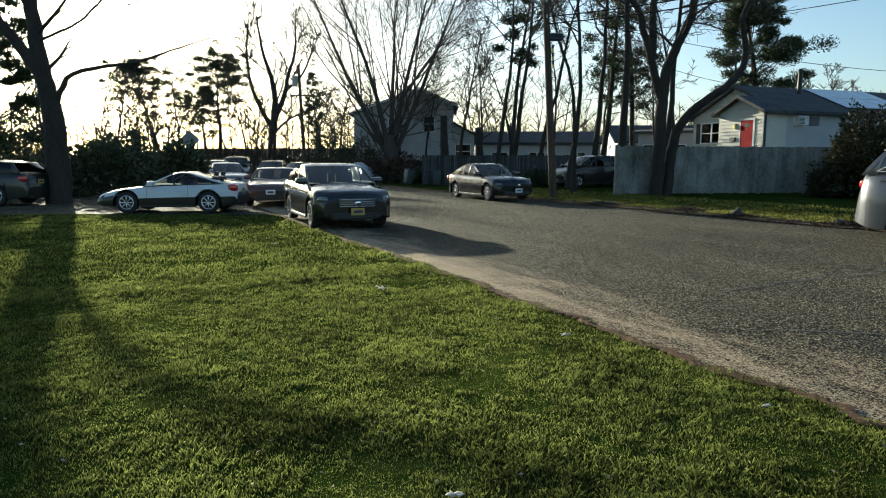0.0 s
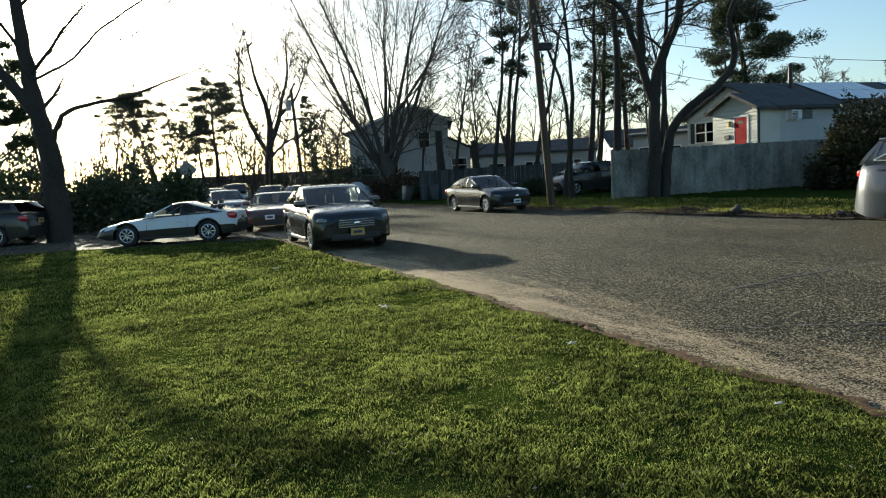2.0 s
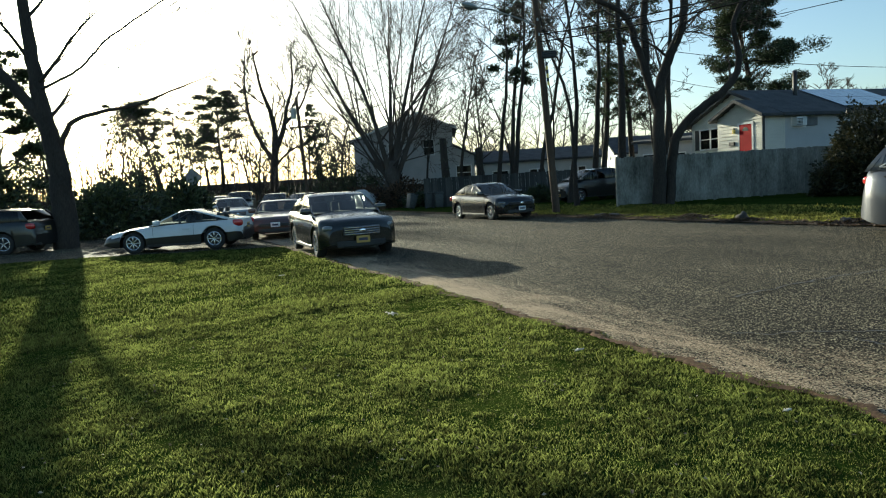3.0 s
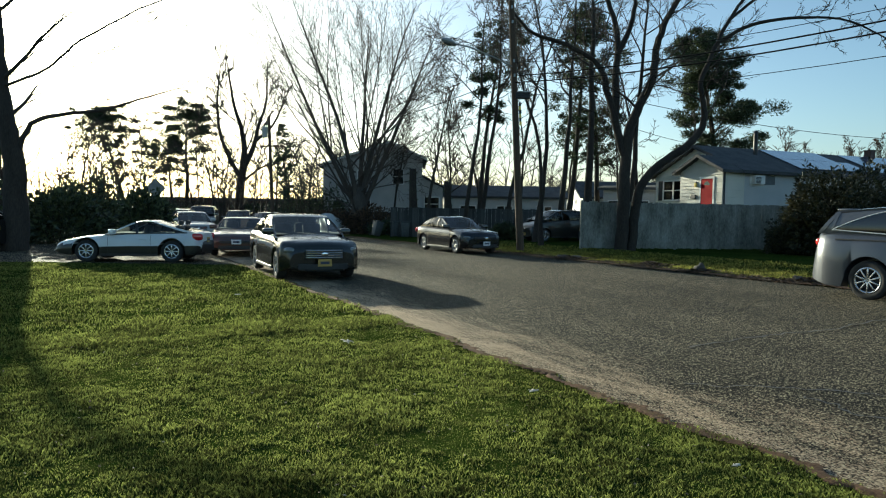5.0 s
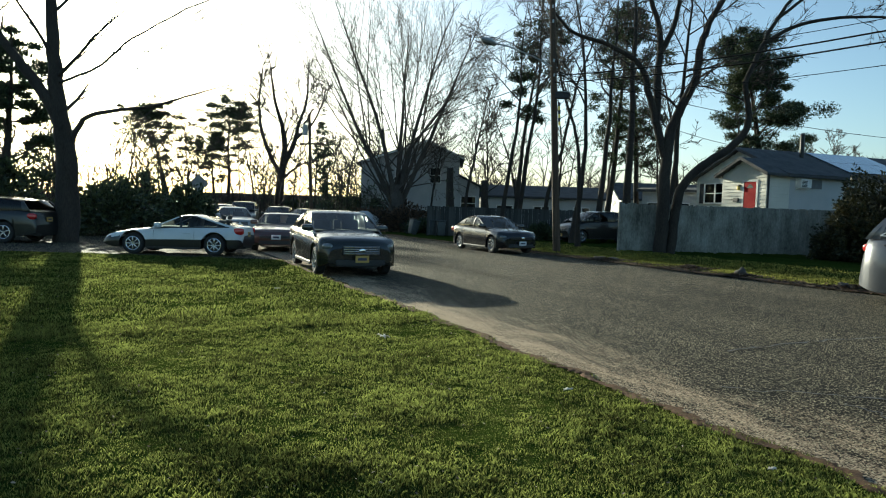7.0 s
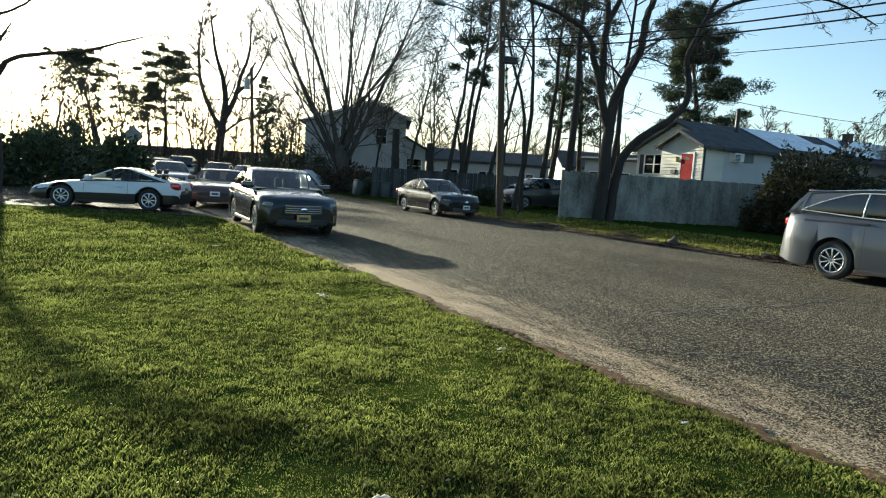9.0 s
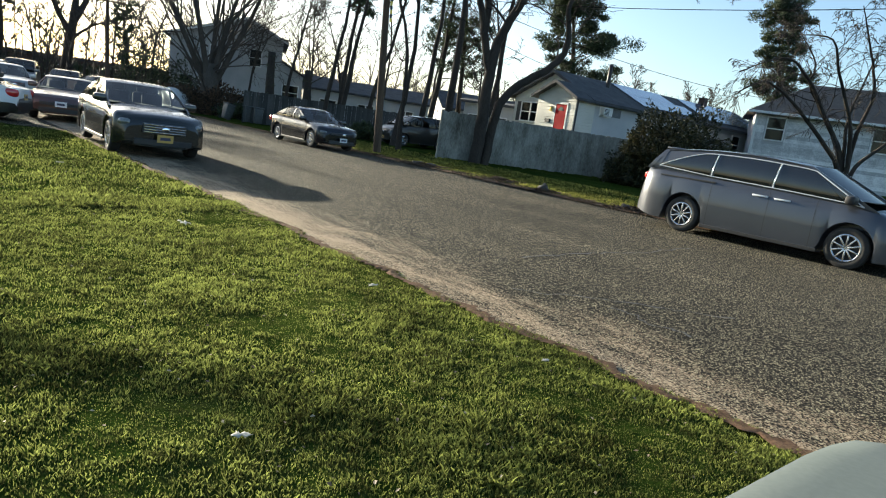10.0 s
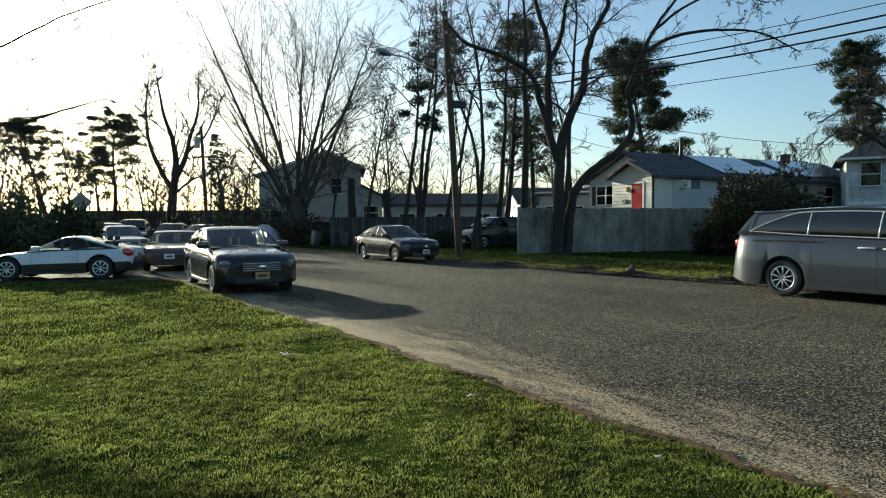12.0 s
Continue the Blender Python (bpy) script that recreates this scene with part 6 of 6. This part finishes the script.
# ---- fences ----
def board_fence(name, p, q, height, material, label, seed, width=0.14, foot=0.05, gap=0.003, loose=1.0):
    """Upright boards on rails and posts between two points."""
    rng = random.Random(seed)
    p, q = Vector(p), Vector(q)
    length = (q - p).length
    m = pose(p.x, p.y, 0, 0, 0, math.degrees(math.atan2(q.y - p.y, q.x - p.x)))
    root = empty(name, m, label, "fence")
    for z in (0.35, height * 0.5, height - 0.3):
        part("rail", box((0, 0.012, z - 0.045), (length, 0.06, z + 0.045)), material, root)
    for i in range(int(length / 2.4) + 1):
        part("post", box((i * 2.4 - 0.05, 0.062, -0.3), (i * 2.4 + 0.05, 0.16, height + 0.02), 0.008), material, root)
    shapes = []
    for k in range(4):
        h = height + rng.uniform(-0.03, 0.03)
        bm = box((-width / 2 + gap, -0.012, foot), (width / 2 - gap, 0.010, h), 0.0)
        for v in bm.verts:
            if v.co.z > h - 0.01:
                v.co.z += rng.uniform(-0.012, 0.012)
        me = bpy.data.meshes.new("board")
        bm.to_mesh(me)
        bm.free()
        me.materials.append(material)
        shapes.append(me)
    for i in range(int(length / width)):
        put_part("board", shapes[rng.randrange(4)], root, pose((i + 0.5) * width, rng.uniform(-0.006, 0.004) * loose, rng.uniform(-0.02, 0.02), 0, rng.uniform(-0.35, 0.35) * loose, 0))
    return root


part("end_post", box((-0.14, -0.06, -0.3), (-0.03, 0.06, 2.3), 0.01), FENCE_WOOD, board_fence("board_fence", (8.1, 30.4, 0), (19.6, 31.95, 0), 2.22, FENCE_WOOD, "tall weathered grey-white wooden board fence", 5, gap=0.0012, loose=0.25))
board_fence("board_fence", (-1.3, 43.0, 0), (8.3, 42.2, 0), 1.95, FENCE_DARK, "dark grey wooden board fence beyond the road", 6)


# ---- utility poles and wires ----
def lean_pole(name, foot, top, r0, r1, label):
    root = empty(name, pose(*foot), label, "utility pole", "utility poles")
    d = Vector(top) - Vector(foot)
    part("shaft", cyl((0, 0, -0.2), tuple(d), r0, r1, 16), POLE_WOOD, root, smooth=True)
    return root, d


near_pole, d = lean_pole("utility_pole", (4.70, 27.7, 0), (4.07, 27.6, 10.5), 0.165, 0.115, "leaning weathered wooden utility pole with street lamp arm")
k = d * (6.55 / 10.5)
part("terminal_box", box((k.x + 0.02, k.y - 0.22, k.z - 0.12), (k.x + 0.62, k.y + 0.05, k.z + 0.14), 0.04), BLACK, near_pole)
part("box_cover", box((k.x + 0.10, k.y - 0.26, k.z + 0.14), (k.x + 0.60, k.y + 0.09, k.z + 0.18), 0.01), STEEL, near_pole)
for i in range(6):
    z = k.z - 0.35 - 0.16 * i
    f = z / 10.5
    part("marker_band", box((d.x * f + 0.13, d.y * f - 0.16, z - 0.078), (d.x * f + 0.22, d.y * f - 0.12, z + 0.078)), STRIPE if i % 2 else BLACK, near_pole)
k = d * (7.75 / 10.5)
bm = bmesh.new()
arm = [Vector((k.x, k.y, k.z)), Vector((k.x - 0.9, k.y - 0.7, k.z + 0.22)), Vector((k.x - 2.0, k.y - 1.6, k.z + 0.38)), Vector((k.x - 2.6, k.y - 2.1, k.z + 0.36))]
for p, q in zip(arm, arm[1:]):
    add_cyl(bm, p, q, 0.032, seg=8)
part("lamp_arm", bm, STEEL, near_pole)
bm = bmesh.new()
bmesh.ops.create_uvsphere(bm, u_segments=18, v_segments=10, radius=1)
for v in bm.verts:
    v.co = Vector((v.co.x * 0.40, v.co.y * 0.17, v.co.z * (0.13 if v.co.z > 0 else 0.10)))
head = part("lamp_head", bm, STEEL, near_pole, smooth=True, sharp=80)
head.matrix_basis = pose(*(arm[-1] + Vector((-0.28, -0.22, 0))), 0, 8, 38)
part("photocell", cyl((0.1, 0, 0.11), (0.1, 0, 0.2), 0.045, seg=10), BLACK, head)
bm = bmesh.new()
bmesh.ops.create_uvsphere(bm, u_segments=14, v_segments=8, radius=1, matrix=Matrix.Translation((-0.05, 0, -0.07)) @ Matrix.Diagonal((0.22, 0.12, 0.07, 1)))
part("lens", bm, LAMP_CLEAR, head, smooth=True, sharp=80)
for z in (7.4, 8.0, 9.6, 10.2):
    f = z / 10.5
    part("insulator", cyl((d.x * f, d.y * f - 0.12, z - 0.06), (d.x * f, d.y * f - 0.12, z + 0.06), 0.04, seg=8), STEEL, near_pole)

far_pole, d2 = lean_pole("utility_pole", (-10.4, 50, 0), (-10.75, 50, 8.75), 0.15, 0.11, "wooden utility pole with a transformer by the lot")
part("transformer", cyl((-0.62, -0.1, 7.1), (-0.62, -0.1, 7.9), 0.21, seg=16), STEEL, far_pole)
part("crossarm", box((-1.0, -0.18, 6.4), (0.9, -0.08, 6.52)), POLE_WOOD, far_pole)
part("bracket", box((-0.75, -0.08, 7.5), (-0.2, 0.02, 7.6)), STEEL, far_pole)
part("lamp_bracket", cyl((-0.1, 0, 5.7), (-1.2, -0.3, 5.4), 0.03, seg=8), STEEL, far_pole)


def cable(p, q, sag, r, label="black overhead cable between poles"):
    p, q = Vector(p), Vector(q)
    t = Tubes()
    pts = [p.lerp(q, i / 24) - Vector((0, 0, sag * 4 * (i / 24) * (1 - i / 24))) for i in range(25)]
    t.limb(pts, [r] * 25, 5)
    tagged(put_part("overhead_cable", t.mesh("overhead_cable", WIRE)), label, "cable", "overhead cables")


NP = lambda z: (4.70 - 0.63 * z / 10.5, 27.6, z)
FP = lambda z: (-10.4 - 0.35 * z / 8.75, 49.9, z)
for z0, z1, s, r in ((7.4, 6.5, 0.5, 0.017), (7.95, 7.2, 0.45, 0.013), (9.6, 8.3, 0.5, 0.011), (10.2, 8.6, 0.5, 0.010)):
    cable(NP(z0), FP(z1), s, r)
for z0, s, r in ((7.4, 1.45, 0.022), (7.12, 1.42, 0.022), (7.95, 1.75, 0.010), (6.6, 1.45, 0.010)):
    cable(NP(z0), (21.9, -8.4, z0), s, r)
cable(NP(7.6), (30.5, 36.2, 6.2), 0.7, 0.014, "thin service cable above the house")
cable((18.5, 39.7, 6.0), NP(7.6), 0.6, 0.014, "thin service cable to the ranch house")
cable((-44, 46, 13.0), FP(8.6), 0.8, 0.014)
cable(FP(6.45), (-70, 80, 8.0), 1.0, 0.03)


# ---- small things ----
def warning_sign():
    root = empty("road_sign", pose(-15.3, 40, 0, 0, 0, 8), "diamond road sign seen from its grey back on a steel post", "road sign")
    part("post", box((-0.03, -0.03, -0.2), (0.03, 0.03, 3.4)), STEEL, root)
    part("plate", box((-0.43, -0.045, -0.43), (0.43, -0.032, 0.43), 0.004), SIGN_BACK, root).matrix_basis = pose(0, 0, 2.85, 0, 45, 0)


warning_sign()


def wheelie_bin(x, y, rz, tilt, material, label):
    root = empty("rubbish_bin", pose(x, y, land(x, y) + 0.01, 0, tilt, rz), label, "bin", "bins")
    bm = box((-0.27, -0.3, 0.06), (0.27, 0.3, 0.95), 0.03)
    for v in bm.verts:
        if v.co.z < 0.5:
            v.co.x *= 0.8
            v.co.y *= 0.8
    part("body", bm, material, root, smooth=True)
    part("lid", box((-0.30, -0.34, 0.955), (0.30, 0.33, 1.04), 0.03), material, root, smooth=True)
    part("handle", cyl((-0.2, 0.36, 0.92), (0.2, 0.36, 0.92), 0.018, seg=8), material, root)
    for sx in (-1, 1):
        part("wheel", cyl((sx * 0.24, 0.26, 0.1), (sx * 0.29, 0.26, 0.1), 0.1, seg=14), RUBBER, root)


wheelie_bin(-1.0, 43.2, 20, 0, BIN, "dark wheeled rubbish bin at the roadside")
wheelie_bin(-0.4, 42.6, 10, 0, BIN, "dark wheeled rubbish bin at the roadside")
wheelie_bin(-2.35, 43.5, 30, 14, BIN, "dark tilted rubbish bin at the roadside")


def covered_boat():
    root = empty("covered_boat", pose(-5.9, 47.5, 0, 0, 0, 60) @ Matrix.Scale(0.72, 4), "boat under a pale tarpaulin on a trailer", "boat")

    def fn(a, b):
        x = -2.4 + 4.8 * a
        w = 1.05 * math.sin(math.pi * min(1, 0.06 + a * 0.88)) ** 0.5
        e = 2 * b - 1
        h = 0.75 + 1.35 * (math.sin(math.pi * min(1, a * 0.8 + 0.16)) ** 0.8) * (1 - abs(e) ** 1.6) + 0.05 * noise.noise((x * 2, e * 2, 0))
        return (x, w * e, h)
    v, f = grid_mesh(fn, 20, 14)
    put_part("tarpaulin", mesh_of("tarpaulin", v, f, TARP, True), root)
    bm = box((-2.3, -0.85, 0.4), (2.2, 0.85, 0.76), 0.1)
    part("hull", bm, P_WHITE, root, smooth=True)
    for sy in (-1, 1):
        part("wheel", cyl((-0.4, sy * 0.9, 0.3), (-0.4, sy * 1.05, 0.3), 0.3, seg=18), RUBBER, root)
    part("trailer_frame", box((-2.2, -0.5, 0.3), (3.0, 0.5, 0.4)), STEEL, root)


covered_boat()


def rock(seed, x, y, s, label, z=None):
    bm = bmesh.new()
    bmesh.ops.create_icosphere(bm, subdivisions=3, radius=1)
    for v in bm.verts:
        k = 0.8 + 0.45 * noise.noise(v.co * 1.3 + Vector((seed, 0, 0))) + 0.12 * noise.noise(v.co * 4 + Vector((seed, 3, 0)))
        v.co = Vector((v.co.x * s[0], v.co.y * s[1], v.co.z * s[2])) * k
    ob = part("rock", bm, STONE, None, smooth=True, sharp=60)
    ob.matrix_basis = pose(x, y, s[2] * 0.55, 0, 0, seed * 40)
    tagged(ob, label, "rock", "rocks on the verge")


rock(1, 8.12, 17.85, (0.21, 0.18, 0.19), "dark rough stone on the grass verge")
rock(2, 5.45, 23.1, (0.32, 0.22, 0.13), "low clump of dark stone on the verge")
rock(3, 5.9, 22.9, (0.22, 0.2, 0.11), "low clump of dark stone on the verge")
rock(4, 7.6, 20.3, (0.26, 0.18, 0.07), "flat stone sunk in the verge")
rock(5, 9.4, 15.35, (0.22, 0.17, 0.12), "brown stone behind the minivan")
rock(6, 9.75, 15.1, (0.3, 0.2, 0.09), "flat brown stone behind the minivan")
rock(7, 8.75, 16.3, (0.5, 0.13, 0.04), "pale flat stone edging at the verge")


def crumple(name, x, y, size, seed, material, label, category):
    rng = random.Random(seed)
    v, f = grid_mesh(lambda a, b: ((a - 0.5) * size * (1 + 0.4 * math.sin(7 * b + seed)), (b - 0.5) * size * 0.55 * (1 + 0.3 * math.cos(9 * a + seed)), 0.035 + size * 0.12 * math.sin(5 * a + 3 * b + seed) ** 2 + rng.uniform(0, 0.006)), 7, 5)
    ob = put_part(name, mesh_of(name, v, f, material, True), None, pose(x, y, land(x, y), 0, 0, rng.uniform(0, 360)))
    md = ob.modifiers.new("thick", "SOLIDIFY")
    md.thickness = 0.003
    tagged(ob, label, category, "litter on the lawn")


for x, y, s, sd_ in ((-0.71, 7.46, 0.15, 1), (-1.44, 12.04, 0.09, 2), (1.04, 5.38, 0.08, 3), (1.94, 3.73, 0.05, 4), (0.05, 2.66, 0.065, 5), (-3.05, 11.7, 0.09, 6), (0.16, 8.63, 0.06, 7)):
    crumple("paper_scrap", x, y, s, sd_, PAPER, "small pale crumpled scrap lying in the grass", "litter")


# ---- grass and leaves: past counting ----
def blades(name, u0, u1, n0, n1, count, h, width, falloff, label, material, seed, ysplit=None):
    """Single grass blades, each one bent leaf, thinning out with distance from the lawn's near corner."""
    rs = np.random.RandomState(seed)
    t = rs.rand(count) ** falloff
    u = u0 + (u1 - u0) * t
    n = n0(u, rs.rand(count)) if callable(n0) else n0 + (n1 - n0) * rs.rand(count)
    x, y = -0.436 * u + 0.9 * n, 0.9 * u + 0.436 * n
    if ysplit is not None:
        keep = y < ysplit
        x, y, t = x[keep], y[keep], t[keep]
    k = len(x)
    patch = np.array([noise.noise((a * 1.3, b * 1.3, 8.0)) + 0.7 * noise.noise((a * 4.5, b * 4.5, 3.0)) + 0.6 * noise.noise((a * 11.0, b * 11.0, 1.0)) for a, b in zip(x, y)])
    keep = patch + rs.rand(k) * 1.2 > -0.70
    x, y, t, patch = x[keep], y[keep], t[keep], patch[keep]
    k = len(x)
    z = np.array([land(a, b) for a, b in zip(x, y)])
    grow = 1 + 1.2 * t
    hh = h * (0.55 + 0.7 * rs.rand(k)) * np.clip(1 + 1.1 * patch, 0.3, 2.6)
    ang, bend = rs.rand(k) * 6.283, (0.25 + 0.75 * rs.rand(k)) * hh
    wx, wy = np.cos(ang + 1.57) * width * grow, np.sin(ang + 1.57) * width * grow
    dx, dy = np.cos(ang), np.sin(ang)
    co = np.zeros((k, 4, 3))
    co[:, 0] = np.stack([x - wx, y - wy, z - 0.006], 1)
    co[:, 1] = np.stack([x + wx, y + wy, z - 0.006], 1)
    co[:, 2] = np.stack([x + dx * bend, y + dy * bend, z + hh], 1)
    co[:, 3] = np.stack([x - wx * 0.8 + dx * bend * 0.35, y - wy * 0.8 + dy * bend * 0.35, z + hh * 0.62], 1)
    me = bpy.data.meshes.new(name)
    me.vertices.add(4 * k)
    me.vertices.foreach_set("co", co.reshape(-1))
    me.loops.add(4 * k)
    me.loops.foreach_set("vertex_index", np.arange(4 * k, dtype=np.int32))
    me.polygons.add(k)
    me.polygons.foreach_set("loop_start", (np.arange(k) * 4).astype(np.int32))
    me.materials.append(material)
    me.update(calc_edges=True)
    me.validate()
    tagged(put_part(name, me), label, "grass", kind="stuff")


def lawn_n(u, r):
    edge = np.array([near_edge(a) + 0.06 * noise.noise((a * 7.0, 1.0, 6.0)) for a in u]) + 0.05
    wide = 3.5 + 0.75 * np.maximum(u, 0)
    return edge - wide * r ** 0.9


blades("lawn_grass", -0.6, 9.0, lawn_n, None, 430000, 0.0195, 0.0019, 1.25, "short green lawn grass lit from behind", GRASS, 1)
blades("lawn_grass", 8.0, 22.0, lawn_n, None, 130000, 0.034, 0.0042, 1.1, "short green lawn grass lit from behind", GRASS, 2, 18.6)
blades("lawn_grass", -5.0, -0.4, lambda u, r: np.array([near_edge(a) for a in u]) - 9.0 * r, None, 26000, 0.026, 0.0045, 1.0, "short green lawn grass round the parked car", GRASS, 4)
blades("verge_grass", 5.0, 30.0, 15.05, 18.2, 75000, 0.045, 0.008, 1.0, "thin brownish grass on the far verge", GRASS_DRY, 3)
blades("verge_grass", 6.0, 34.0, 18.0, 21.5, 14000, 0.05, 0.010, 1.0, "thin brownish grass on the far verge", GRASS_DRY, 5)


def fallen():
    rng = random.Random(9)
    v, f = [], []
    for _ in range(1000):
        u = rng.uniform(0.5, 15)
        n = near_edge(u) - rng.random() * (3 + 0.5 * u)
        p = at_road(u, n)
        if p.y > 18.5:
            continue
        s, a = rng.uniform(0.006, 0.015), rng.uniform(0, 6.28)
        c, q = Vector((math.cos(a), math.sin(a), rng.uniform(-0.2, 0.5))) * s, Vector((-math.sin(a), math.cos(a), rng.uniform(-0.3, 0.3))) * s * 0.6
        o = Vector((p.x, p.y, land(p.x, p.y) + 0.03))
        b = len(v)
        v += [tuple(o - c), tuple(o + q), tuple(o + c), tuple(o - q + Vector((0, 0, s * 0.4)))]
        f += [(b, b + 1, b + 2), (b, b + 2, b + 3)]
    tagged(put_part("fallen_leaves", mesh_of("fallen_leaves", v, f, DRY)), "small dry pale leaves scattered in the lawn", "leaves", kind="stuff")


fallen()


def verge_litter():
    """Brown leaves and crumbs of earth blown into a ragged band along the far edge of the road, heaped round the stones."""
    rng = random.Random(19)
    v, f = [], []
    heaps = [(8.12, 17.85, 0.5), (5.6, 23.0, 0.9), (7.6, 20.3, 0.7), (9.55, 15.2, 0.8)]
    while len(v) < 4 * 9000:
        if rng.random() < 0.28:
            hx, hy, hr = rng.choice(heaps)
            x, y = hx + rng.gauss(0, hr * 0.5), hy + rng.gauss(0, hr * 0.3)
            lift = 0.10 * math.exp(-((x - hx) ** 2 + (y - hy) ** 2) / (hr * hr * 0.25)) * rng.random()
        else:
            u = rng.uniform(4, 30)
            p = at_road(u, far_edge(u) + 0.25 + 0.35 * noise.noise((u * 0.9, 4, 4)) + rng.gauss(0, 0.28))
            if noise.noise((u * 2.2, 6.0, 1.0)) + rng.random() < 0.35:
                continue
            x, y, lift = p.x, p.y, 0.0
        s, a = rng.uniform(0.02, 0.05), rng.uniform(0, 6.28)
        o = Vector((x, y, max(land(x, y), 0.02) + 0.03 + lift))
        c = Vector((math.cos(a), math.sin(a), rng.uniform(-0.3, 0.6))) * s
        q = Vector((-math.sin(a), math.cos(a), rng.uniform(-0.4, 0.4))) * s * 0.6
        b = len(v)
        v += [tuple(o - c), tuple(o + q), tuple(o + c), tuple(o - q + Vector((0, 0, s * 0.4)))]
        f += [(b, b + 1, b + 2), (b, b + 2, b + 3)]
    tagged(put_part("leaf_litter", mesh_of("leaf_litter", v, f, LITTER)), "brown dead leaves and crumbs along the far verge", "leaves", kind="stuff")


verge_litter()
